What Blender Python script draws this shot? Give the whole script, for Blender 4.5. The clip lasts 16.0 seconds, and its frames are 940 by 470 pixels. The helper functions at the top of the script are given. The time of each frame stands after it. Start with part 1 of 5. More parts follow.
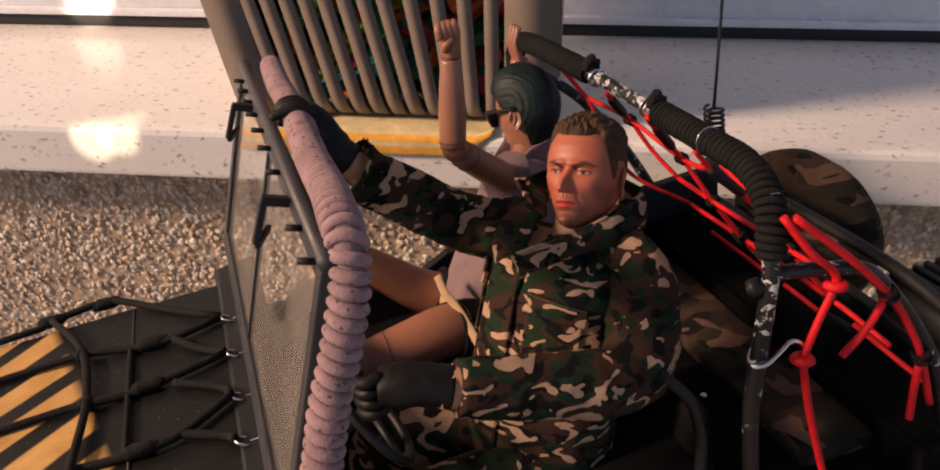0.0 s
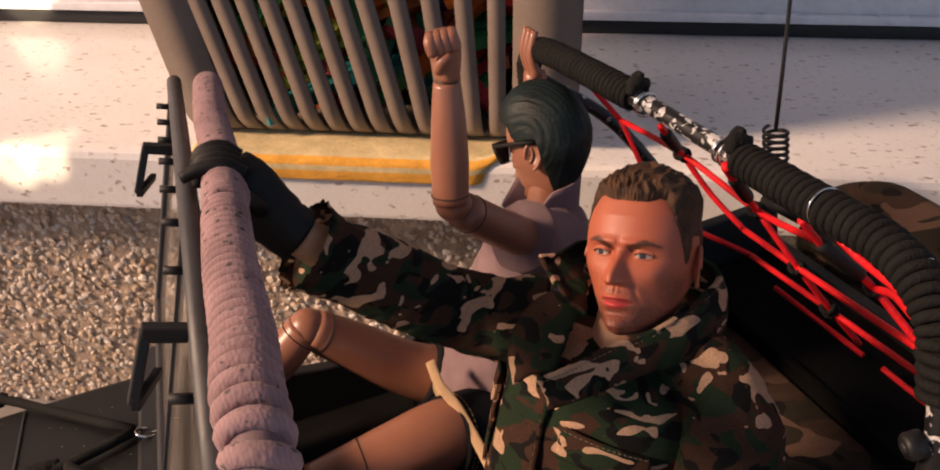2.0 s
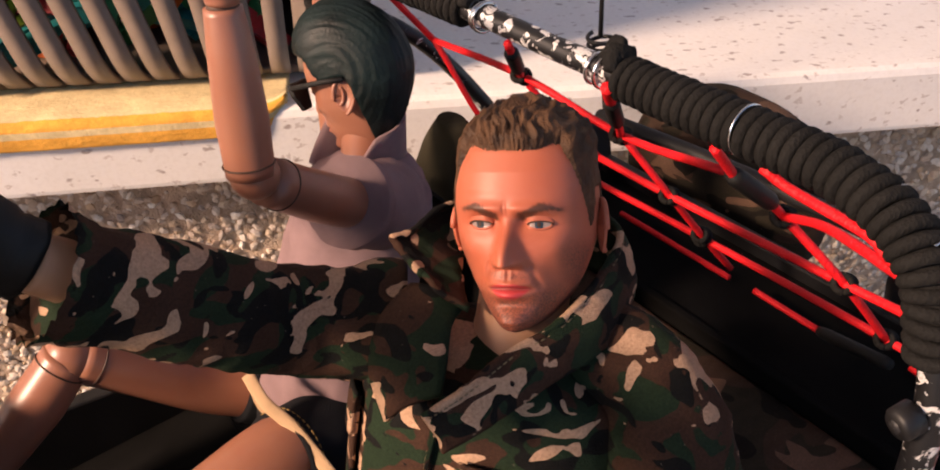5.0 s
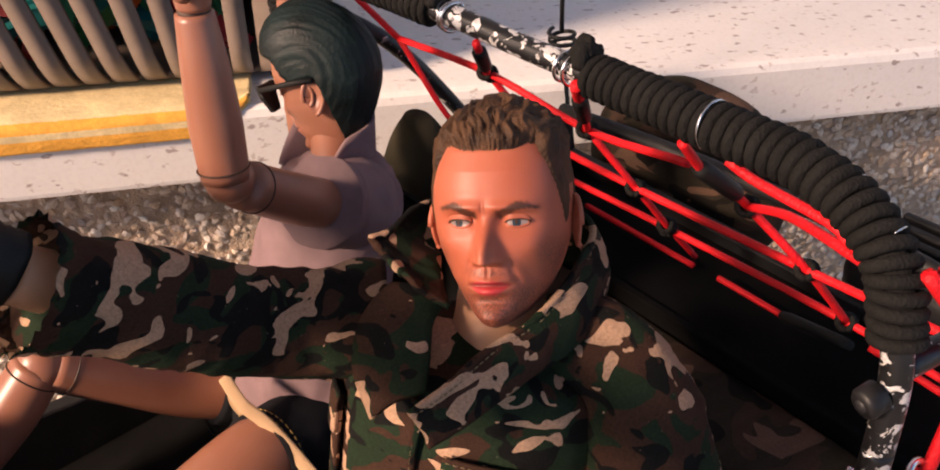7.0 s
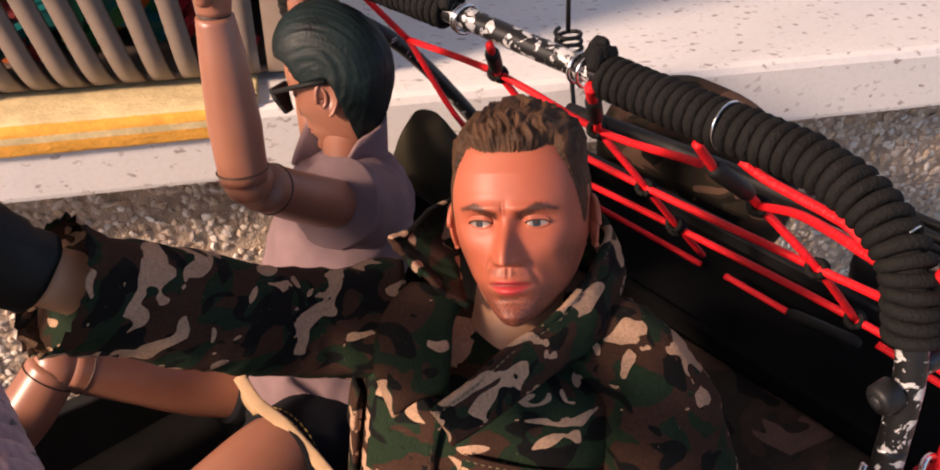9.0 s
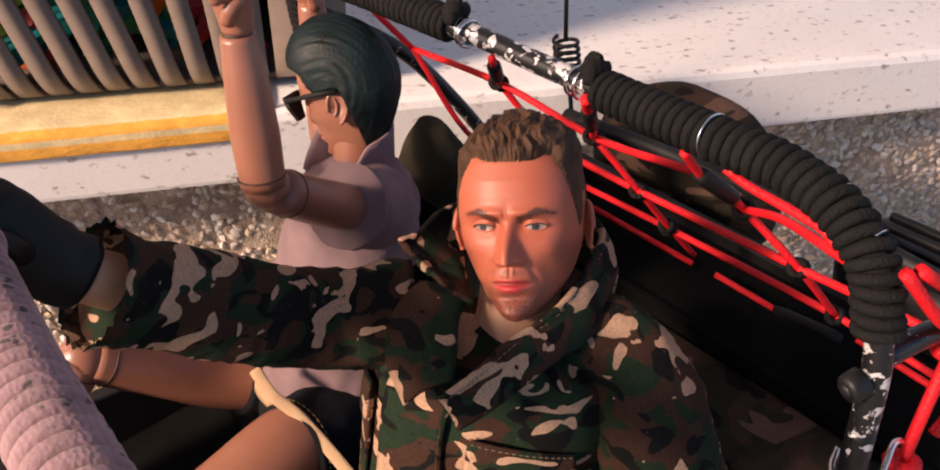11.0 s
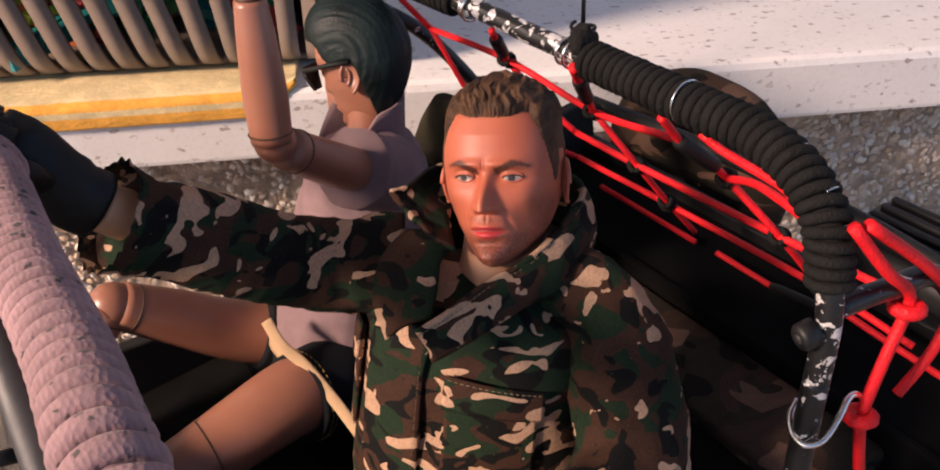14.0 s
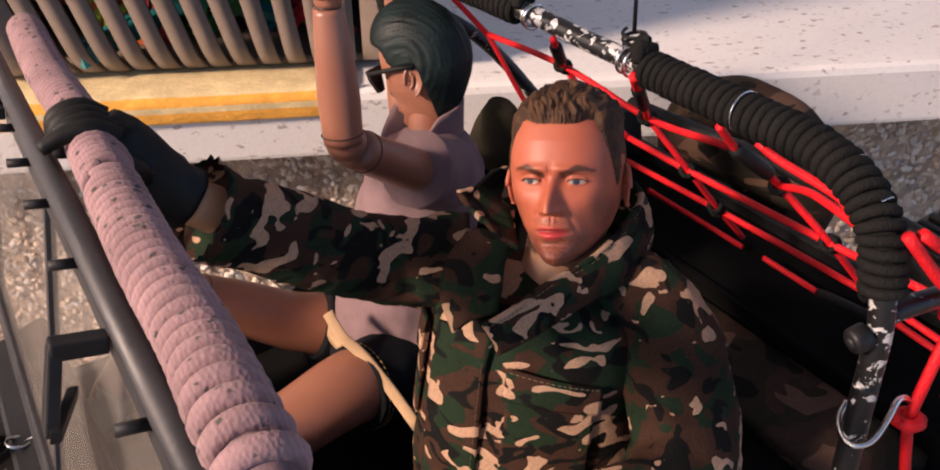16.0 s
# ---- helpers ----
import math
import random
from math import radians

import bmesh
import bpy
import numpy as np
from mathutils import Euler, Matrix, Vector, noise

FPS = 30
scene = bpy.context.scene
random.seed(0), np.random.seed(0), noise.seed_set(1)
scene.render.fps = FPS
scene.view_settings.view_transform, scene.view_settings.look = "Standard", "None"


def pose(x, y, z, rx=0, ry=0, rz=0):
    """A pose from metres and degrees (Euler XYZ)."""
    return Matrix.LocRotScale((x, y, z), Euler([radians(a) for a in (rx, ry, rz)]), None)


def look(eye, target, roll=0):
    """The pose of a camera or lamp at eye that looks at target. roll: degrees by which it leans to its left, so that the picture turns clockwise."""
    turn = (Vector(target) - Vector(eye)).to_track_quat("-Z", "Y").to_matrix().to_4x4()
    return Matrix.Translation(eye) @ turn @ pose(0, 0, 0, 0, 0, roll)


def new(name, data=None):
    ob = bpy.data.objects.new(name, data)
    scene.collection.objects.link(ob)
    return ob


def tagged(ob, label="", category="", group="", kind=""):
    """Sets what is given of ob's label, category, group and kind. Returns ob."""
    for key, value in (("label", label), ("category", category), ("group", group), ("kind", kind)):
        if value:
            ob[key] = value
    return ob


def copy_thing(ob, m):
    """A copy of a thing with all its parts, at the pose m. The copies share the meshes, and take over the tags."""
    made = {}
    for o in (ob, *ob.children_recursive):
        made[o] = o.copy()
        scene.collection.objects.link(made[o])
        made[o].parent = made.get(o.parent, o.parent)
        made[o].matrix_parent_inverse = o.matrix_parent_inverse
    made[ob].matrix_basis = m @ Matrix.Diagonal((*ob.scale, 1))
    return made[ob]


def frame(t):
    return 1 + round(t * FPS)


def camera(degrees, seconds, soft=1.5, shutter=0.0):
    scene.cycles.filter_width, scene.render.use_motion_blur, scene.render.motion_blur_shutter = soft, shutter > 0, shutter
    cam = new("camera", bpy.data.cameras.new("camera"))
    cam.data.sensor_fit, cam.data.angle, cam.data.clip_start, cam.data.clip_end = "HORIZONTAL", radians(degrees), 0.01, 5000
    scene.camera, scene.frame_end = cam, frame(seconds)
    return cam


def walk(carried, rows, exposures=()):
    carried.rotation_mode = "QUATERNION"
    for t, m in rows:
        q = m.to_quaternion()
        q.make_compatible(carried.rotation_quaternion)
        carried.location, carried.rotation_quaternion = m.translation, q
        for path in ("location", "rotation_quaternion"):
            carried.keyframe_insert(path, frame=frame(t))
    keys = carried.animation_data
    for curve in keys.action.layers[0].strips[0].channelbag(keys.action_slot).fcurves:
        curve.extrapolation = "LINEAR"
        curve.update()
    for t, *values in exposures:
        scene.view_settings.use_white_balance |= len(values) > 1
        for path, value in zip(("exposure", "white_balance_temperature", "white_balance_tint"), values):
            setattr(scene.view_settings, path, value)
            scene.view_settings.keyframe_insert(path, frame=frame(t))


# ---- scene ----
cam = camera(57.5, 16.0, 1.9)
PATH = [
    (0, (0.1235, 0.1105, 0.4494), (0.0701, 0.5326, 0.1867), -1.20),
    (0.5, (0.1285, 0.1182, 0.4547), (0.0739, 0.5397, 0.1914), -1.26),
    (1, (0.1249, 0.1527, 0.4459), (0.0703, 0.5736, 0.1817), -1.25),
    (1.5, (0.1260, 0.1915, 0.4314), (0.0727, 0.6122, 0.1664), -1.21),
    (2, (0.1090, 0.2077, 0.4242), (0.0590, 0.6263, 0.1554), -1.11),
    (2.5, (0.1185, 0.2236, 0.4099), (0.0869, 0.6396, 0.1343), -0.67),
    (3, (0.1189, 0.2336, 0.4039), (0.1113, 0.6433, 0.1175), -0.15),
    (3.5, (0.1119, 0.2487, 0.4031), (0.1297, 0.6525, 0.1088), 0.28),
    (6, (0.0922, 0.2656, 0.3971), (0.1850, 0.6494, 0.0904), 1.97),
    (6.5, (0.0915, 0.2646, 0.4002), (0.1873, 0.6469, 0.0925), 2.06),
    (7, (0.0911, 0.2634, 0.4018), (0.1890, 0.6458, 0.0948), 2.06),
    (7.5, (0.0925, 0.2622, 0.4037), (0.1913, 0.6440, 0.0963), 2.11),
    (8, (0.0876, 0.2639, 0.4043), (0.1871, 0.6455, 0.0969), 2.11),
    (8.5, (0.0865, 0.2634, 0.4034), (0.1862, 0.6449, 0.0959), 2.10),
    (10.8, (0.0857, 0.2555, 0.4088), (0.1835, 0.6358, 0.0992), 1.66),
    (11, (0.0826, 0.2530, 0.4129), (0.1828, 0.6333, 0.1041), 2.13),
    (11.5, (0.0909, 0.2486, 0.4177), (0.1879, 0.6289, 0.1080), 2.06),
    (12, (0.0942, 0.2450, 0.4123), (0.1864, 0.6273, 0.1035), 1.73),
    (12.5, (0.0904, 0.2429, 0.4089), (0.1779, 0.6269, 0.1007), 1.74),
    (13, (0.0859, 0.2397, 0.4125), (0.1689, 0.6245, 0.1041), 1.79),
    (13.5, (0.0861, 0.2361, 0.4134), (0.1646, 0.6220, 0.1053), 1.74),
    (14, (0.0929, 0.2323, 0.4129), (0.1660, 0.6191, 0.1047), 1.33),
    (14.5, (0.0874, 0.2269, 0.4172), (0.1591, 0.6140, 0.1090), 1.29),
    (15, (0.0874, 0.2266, 0.4171), (0.1548, 0.6137, 0.1079), 1.24),
    (15.5, (0.0877, 0.2278, 0.4195), (0.1480, 0.6158, 0.1100), 0.99),
    (16, (0.0839, 0.2258, 0.4190), (0.1387, 0.6152, 0.1101), 0.97),
]
walk(cam, [(t, look(eye, target, roll)) for t, eye, target, roll in PATH], exposures=[(0.0, 0.04, 6550, 21), (1.5, 0.12, 6600, 22), (2.5, 0.28, 6800, 23), (3.5, 0.82, 6650, 22), (6.0, 0.68, 6400, 22), (11.0, 0.66, 5980, 20), (13.0, 0.60, 5900, 20), (16.0, 0.52, 5850, 20)])

# ---- exposure, world, sun ----
world = bpy.data.worlds.new("world")
scene.world = world
world.use_nodes = True
wn = world.node_tree
sky = wn.nodes.new("ShaderNodeTexSky")
sky.sky_type = 'NISHITA'
sky.sun_disc = False
sky.sun_elevation = radians(29)
sky.sun_rotation = radians(-90)
wn.links.new(sky.outputs[0], wn.nodes["Background"].inputs[0])
wn.nodes["Background"].inputs[1].default_value = 0.105

sun = new("sun", bpy.data.lights.new("sun", 'SUN'))
sun.data.energy = 4.9
sun.data.angle = radians(9)
sun.data.color = (1.0, 0.72, 0.48)
sun.matrix_world = look((-1.62, -0.15, 0.90), (0, 0.4, 0))

# spot lamps added to make small bright sun patches on sill front and door
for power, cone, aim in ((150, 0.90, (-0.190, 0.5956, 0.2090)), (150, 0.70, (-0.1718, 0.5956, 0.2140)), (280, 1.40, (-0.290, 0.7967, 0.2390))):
    patch_lamp = new("patch_spot", bpy.data.lights.new("patch_spot", 'SPOT'))
    patch_lamp.data.energy = power
    patch_lamp.data.spot_size = radians(cone)
    patch_lamp.data.spot_blend = 0.15
    patch_lamp.data.shadow_soft_size = 0.004
    patch_lamp.data.color = (1.0, 0.84, 0.52)
    patch_lamp.matrix_world = look((-0.62, -0.85, 0.90), aim)

# the toy vehicle: its own axes (rearward, to its far side, up) and origin, sagging a little on its springs
JM = Matrix(((0.90799, -0.39083, -0.15105, 0.05228), (0.40382, 0.91241, 0.06667, 0.28506), (0.11177, -0.12153, 0.98627, 0.33205), (0, 0, 0, 1)))
# the racked, slightly twisted body within those axes
BODY = JM.inverted() @ Matrix(((0.90278, -0.40343, -0.14057, 0.05455), (0.39364, 0.85726, 0.11583, 0.29253), (0.11863, -0.08240, 0.95064, 0.32660), (0, 0, 0, 1)))

# ---- materials ----


def mat(name, rough=0.5, metal=0.0, color=(0.5, 0.5, 0.5)):
    m = bpy.data.materials.new(name)
    m.use_nodes = True
    b = m.node_tree.nodes["Principled BSDF"]
    b.inputs["Base Color"].default_value = (*color, 1)
    b.inputs["Roughness"].default_value = rough
    b.inputs["Metallic"].default_value = metal
    return m, m.node_tree, b


def coords(nt, scale=(1, 1, 1), kind="Object"):
    tc = nt.nodes.new("ShaderNodeTexCoord")
    mp = nt.nodes.new("ShaderNodeMapping")
    mp.inputs["Scale"].default_value = scale
    nt.links.new(tc.outputs[kind], mp.inputs["Vector"])
    return mp.outputs["Vector"]


def tex_noise(nt, vec, scale, detail=3.0, rough=0.5, distort=0.0):
    n = nt.nodes.new("ShaderNodeTexNoise")
    n.inputs["Scale"].default_value = scale
    n.inputs["Detail"].default_value = detail
    n.inputs["Roughness"].default_value = rough
    n.inputs["Distortion"].default_value = distort
    nt.links.new(vec, n.inputs["Vector"])
    return n.outputs["Fac"]


def ramp(nt, fac, stops, mode='LINEAR'):
    r = nt.nodes.new("ShaderNodeValToRGB")
    r.color_ramp.interpolation = mode
    el = r.color_ramp.elements
    while len(el) < len(stops):
        el.new(0.5)
    for e, (p, c) in zip(el, stops):
        e.position = p
        e.color = (*c, 1) if len(c) == 3 else c
    nt.links.new(fac, r.inputs["Fac"])
    return r.outputs["Color"]


def mix(nt, fac, a, b, mode='MIX'):
    n = nt.nodes.new("ShaderNodeMix")
    n.data_type = 'RGBA'
    n.blend_type = mode
    for s, v in ((0, fac), (6, a), (7, b)):
        if hasattr(v, "default_value"):
            nt.links.new(v, n.inputs[s])
        elif s == 0:
            n.inputs[s].default_value = v
        else:
            n.inputs[s].default_value = (*v, 1)
    return n.outputs[2]


def bump(nt, bsdf, height, strength=0.3, dist=0.001):
    b = nt.nodes.new("ShaderNodeBump")
    b.inputs["Strength"].default_value = strength
    b.inputs["Distance"].default_value = dist
    nt.links.new(height, b.inputs["Height"])
    nt.links.new(b.outputs["Normal"], bsdf.inputs["Normal"])


def weave(nt, vec, scale):
    w1 = nt.nodes.new("ShaderNodeTexWave")
    w1.bands_direction = 'X'
    w2 = nt.nodes.new("ShaderNodeTexWave")
    w2.bands_direction = 'Z'
    for w in (w1, w2):
        w.inputs["Scale"].default_value = scale
        w.inputs["Distortion"].default_value = 1.2
        w.inputs["Detail"].default_value = 1.0
        nt.links.new(vec, w.inputs["Vector"])
    return mix(nt, 0.5, w1.outputs["Color"], w2.outputs["Color"])


def plain(name, color, rough=0.5, metal=0.0, vary=0.25, scale=60.0, relief=0.15, dist=0.0004, spec=0.5):
    """A surface of one colour with blotches, grain and a fine relief."""
    m, nt, b = mat(name, rough, metal, color)
    v = coords(nt)
    n1 = tex_noise(nt, v, scale, 4)
    n2 = tex_noise(nt, v, scale * 9, 2)
    dark = tuple(c * (1 - vary) for c in color)
    lite = tuple(min(1, c * (1 + vary)) for c in color)
    c1 = ramp(nt, n1, ((0.3, dark), (0.7, lite)))
    c2 = ramp(nt, n2, ((0.3, (0.85, 0.85, 0.85)), (0.7, (1, 1, 1))))
    nt.links.new(mix(nt, 0.6, c1, c2, 'MULTIPLY'), b.inputs["Base Color"])
    r = ramp(nt, n1, ((0.2, (rough * 0.75,) * 3), (0.8, (min(1, rough * 1.25),) * 3)))
    nt.links.new(r, b.inputs["Roughness"])
    b.inputs["Specular IOR Level"].default_value = spec
    bump(nt, b, n2, relief, dist)
    return m


def camo(name, tan, green, brown, dark, scale=55.0, rough=0.85, thread=1500.0, amount=0.60):
    """Printed woodland cloth: hard-edged blots of four colours on a woven ground."""
    m, nt, b = mat(name, rough)
    v = coords(nt, (1.0, 1.0, 1.9))
    v2 = coords(nt, (1.15, 1.0, 2.1))
    v3 = coords(nt, (1.2, 0.9, 2.1))
    a = tex_noise(nt, v, scale, 1.5, 0.45, 0.7)
    g = tex_noise(nt, v2, scale * 1.15, 1.5, 0.45, 0.9)
    k = tex_noise(nt, v3, scale * 1.3, 1.2, 0.4, 0.8)
    base = ramp(nt, a, ((0.0, brown), (0.50, green)), 'CONSTANT')
    kd = ramp(nt, k, ((0.0, (0, 0, 0)), (0.57, (1, 1, 1))), 'CONSTANT')
    tn = ramp(nt, g, ((0.0, (0, 0, 0)), (amount, (1, 1, 1))), 'CONSTANT')
    c = mix(nt, kd, base, dark)
    c = mix(nt, tn, c, tan)
    fade = ramp(nt, tex_noise(nt, v, 130, 5, 0.7), ((0.25, (0.72, 0.72, 0.72)), (0.75, (1.1, 1.1, 1.1))))
    c = mix(nt, 0.75, c, fade, 'MULTIPLY')
    w = weave(nt, coords(nt), thread)
    c = mix(nt, 0.2, c, w, 'MULTIPLY')
    lint = ramp(nt, tex_noise(nt, coords(nt), 1700, 3, 0.75), ((0.30, (0.55, 0.55, 0.55)), (0.70, (1.35, 1.30, 1.25))))
    c = mix(nt, 0.7, c, lint, 'MULTIPLY')
    fz = nt.nodes.new("ShaderNodeTexVoronoi")
    fz.inputs["Scale"].default_value = 330
    nt.links.new(coords(nt, (1.0, 1.6, 1.0)), fz.inputs["Vector"])
    c = mix(nt, ramp(nt, fz.outputs["Distance"], ((0.0, (0.55, 0.55, 0.55)), (0.035, (0.3, 0.3, 0.3)), (0.06, (0, 0, 0)))), c, (0.34, 0.27, 0.20))
    nt.links.new(c, b.inputs["Base Color"])
    b.inputs["Specular IOR Level"].default_value = 0.15
    bump(nt, b, mix(nt, 0.85, w, lint), 0.55, 0.0003)
    return m


def cloth(name, color, thread=900.0, rough=0.9, vary=0.15, relief=0.4, looped=False):
    m, nt, b = mat(name, rough, 0, color)
    v = coords(nt)
    w = ramp(nt, tex_noise(nt, v, thread, 3, 0.6), ((0.3, (0.55, 0.55, 0.55)), (0.7, (1, 1, 1)))) if looped else weave(nt, v, thread)
    n = tex_noise(nt, v, 90, 5, 0.6)
    c = ramp(nt, n, ((0.3, tuple(x * (1 - vary) for x in color)), (0.7, tuple(min(1, x * (1 + vary)) for x in color))))
    nt.links.new(mix(nt, 0.3, c, w, 'MULTIPLY'), b.inputs["Base Color"])
    b.inputs["Specular IOR Level"].default_value = 0.15
    bump(nt, b, w, relief, 0.0003)
    return m


def skin_like(name, color, rough=0.45, paint=None):
    """Painted vinyl of a doll."""
    m, nt, b = mat(name, rough, 0, color)
    v = coords(nt)
    n1 = tex_noise(nt, v, 70, 4)
    n2 = tex_noise(nt, v, 1500, 2)
    c = ramp(nt, n1, ((0.3, (color[0] * 0.9, color[1] * 0.82, color[2] * 0.8)), (0.7, color)))
    if paint:
        at = nt.nodes.new("ShaderNodeAttribute")
        at.attribute_name = "face_paint"
        sep = nt.nodes.new("ShaderNodeSeparateColor")
        nt.links.new(at.outputs["Color"], sep.inputs[0])
        fine = tex_noise(nt, v, 2600, 2)
        dots = ramp(nt, fine, ((0.36, (1, 1, 1)), (0.62, (0.3, 0.3, 0.3))))
        c = mix(nt, mix(nt, 1.0, sep.outputs[0], dots, 'MULTIPLY'), c, (0.10, 0.040, 0.028))
        c = mix(nt, sep.outputs[2], c, paint)
        c = mix(nt, sep.outputs[1], c, (0.050, 0.024, 0.015))
    nt.links.new(c, b.inputs["Base Color"])
    b.inputs["Subsurface Weight"].default_value = 0.08
    b.inputs["Subsurface Radius"].default_value = (0.004, 0.002, 0.001)
    b.inputs["Subsurface Scale"].default_value = 0.5
    bump(nt, b, n2, 0.12, 0.00015)
    return m


def chipped(name, bare=0.535):
    """Black paint flaking off a bright metal tube."""
    m, nt, b = mat(name, 0.35)
    v = coords(nt, (1, 1, 1))
    n = tex_noise(nt, v, 290, 5, 0.6, 0.7)
    f = ramp(nt, n, ((0.0, (0, 0, 0)), (bare, (0, 0, 0)), (bare + 0.01, (1, 1, 1))))
    nt.links.new(mix(nt, f, (0.012, 0.012, 0.013), (0.62, 0.61, 0.60)), b.inputs["Base Color"])
    b.inputs["Metallic"].default_value = 0.25
    nt.links.new(ramp(nt, n, ((0.4, (0.42,) * 3), (0.7, (0.22,) * 3))), b.inputs["Roughness"])
    bump(nt, b, ramp(nt, n, ((bare - 0.005, (1, 1, 1)), (bare + 0.015, (0, 0, 0)))), 0.5, 0.0003)
    return m


def cord_mat(name, color, fleck=None, rough=0.9, spec=0.2, thread=1500.0):
    """Braided cord with an optional second colour of thread."""
    m, nt, b = mat(name, rough, 0, color)
    v = coords(nt)
    n1 = tex_noise(nt, v, 120, 4)
    c = ramp(nt, n1, ((0.3, tuple(x * 0.75 for x in color)), (0.7, tuple(min(1, x * 1.15) for x in color))))
    vor = nt.nodes.new("ShaderNodeTexVoronoi")
    vor.inputs["Scale"].default_value = thread
    nt.links.new(coords(nt, (1.0, 1.0, 0.55)), vor.inputs["Vector"])
    if fleck:
        fl = nt.nodes.new("ShaderNodeTexVoronoi")
        fl.inputs["Scale"].default_value = 560
        wob = nt.nodes.new("ShaderNodeTexNoise")
        wob.inputs["Scale"].default_value = 1400
        nt.links.new(v, wob.inputs["Vector"])
        nt.links.new(mix(nt, 0.0012, coords(nt, (0.75, 1.2, 0.7)), wob.outputs["Color"], 'ADD'), fl.inputs["Vector"])
        sep = nt.nodes.new("ShaderNodeSeparateColor")
        nt.links.new(fl.outputs["Color"], sep.inputs[0])
        pick = ramp(nt, sep.outputs[0], ((0.0, (0, 0, 0)), (0.45, (1, 1, 1))), 'CONSTANT')
        dash = ramp(nt, fl.outputs["Distance"], ((0.0, (1, 1, 1)), (0.20, (0.85, 0.85, 0.85)), (0.30, (0, 0, 0))))
        c = mix(nt, mix(nt, 1.0, dash, pick, 'MULTIPLY'), c, fleck)
        rib = nt.nodes.new("ShaderNodeTexWave")
        rib.inputs["Scale"].default_value = 420
        rib.inputs["Distortion"].default_value = 5.0
        nt.links.new(v, rib.inputs["Vector"])
        c = mix(nt, 0.22, c, ramp(nt, rib.outputs["Fac"], ((0.2, (0.62, 0.58, 0.62)), (0.7, (1.1, 1.1, 1.1)))), 'MULTIPLY')
    nt.links.new(c, b.inputs["Base Color"])
    b.inputs["Specular IOR Level"].default_value = spec
    b.inputs["Sheen Weight"].default_value = 0.1 if fleck else 0.0
    bump(nt, b, vor.outputs["Distance"], 0.32 if fleck else 0.55, 0.0004)
    return m


def island_mat(name, stops, rough=0.8, per_object=False):
    """Stones or pegs, each of a colour of its own."""
    m, nt, b = mat(name, rough)
    if per_object:
        src = nt.nodes.new("ShaderNodeObjectInfo").outputs["Random"]
    else:
        src = nt.nodes.new("ShaderNodeNewGeometry").outputs["Random Per Island"]
    c = ramp(nt, src, stops, 'CONSTANT' if per_object else 'LINEAR')
    n = tex_noise(nt, coords(nt), 500, 4, 0.6)
    g = ramp(nt, n, ((0.3, (0.72, 0.7, 0.68)), (0.7, (1.08, 1.08, 1.08))))
    nt.links.new(mix(nt, 0.6, c, g, 'MULTIPLY'), b.inputs["Base Color"])
    bump(nt, b, n, 0.3, 0.0004)
    return m


def terrazzo(name):
    m, nt, b = mat(name, 0.28)
    v = coords(nt)
    n = tex_noise(nt, v, 8, 4, 0.6)
    c = ramp(nt, n, ((0.3, (0.78, 0.75, 0.71)), (0.7, (0.86, 0.83, 0.80))))
    fine = tex_noise(nt, v, 420, 3, 0.6)
    c = mix(nt, 0.35, c, ramp(nt, fine, ((0.3, (0.84, 0.82, 0.80)), (0.55, (1, 1, 1)))), 'MULTIPLY')
    for sc, lo, hi, col, off in ((150, 0.10, 0.15, (0.40, 0.34, 0.31), 0.0), (95, 0.07, 0.10, (0.42, 0.36, 0.33), 3.7), (230, 0.13, 0.18, (0.60, 0.54, 0.50), 9.1)):
        mp = nt.nodes.new("ShaderNodeMapping")
        mp.inputs["Location"].default_value = (off, off * 0.7, off * 1.3)
        mp.inputs["Scale"].default_value = (0.7, 1.25, 1.0)
        nt.links.new(v, mp.inputs["Vector"])
        wob = nt.nodes.new("ShaderNodeTexNoise")
        wob.inputs["Scale"].default_value = sc * 2.2
        nt.links.new(mp.outputs[0], wob.inputs["Vector"])
        vec = mix(nt, 0.006, mp.outputs[0], wob.outputs["Color"], 'ADD')
        vo = nt.nodes.new("ShaderNodeTexVoronoi")
        vo.inputs["Scale"].default_value = sc
        nt.links.new(vec, vo.inputs["Vector"])
        sep = nt.nodes.new("ShaderNodeSeparateColor")
        nt.links.new(vo.outputs["Color"], sep.inputs[0])
        pick = ramp(nt, sep.outputs[0], ((0.0, (0, 0, 0)), (0.62, (1, 1, 1))), 'CONSTANT')
        sp = ramp(nt, vo.outputs["Distance"], ((0.0, (1, 1, 1)), (lo * 1.6, (0.9, 0.9, 0.9)), (hi * 1.7, (0, 0, 0))))
        c = mix(nt, mix(nt, 1.0, sp, pick, 'MULTIPLY'), c, col)
    nt.links.new(c, b.inputs["Base Color"])
    nt.links.new(ramp(nt, n, ((0.3, (0.13,) * 3), (0.7, (0.22,) * 3))), b.inputs["Roughness"])
    bump(nt, b, fine, 0.05, 0.0003)
    return m


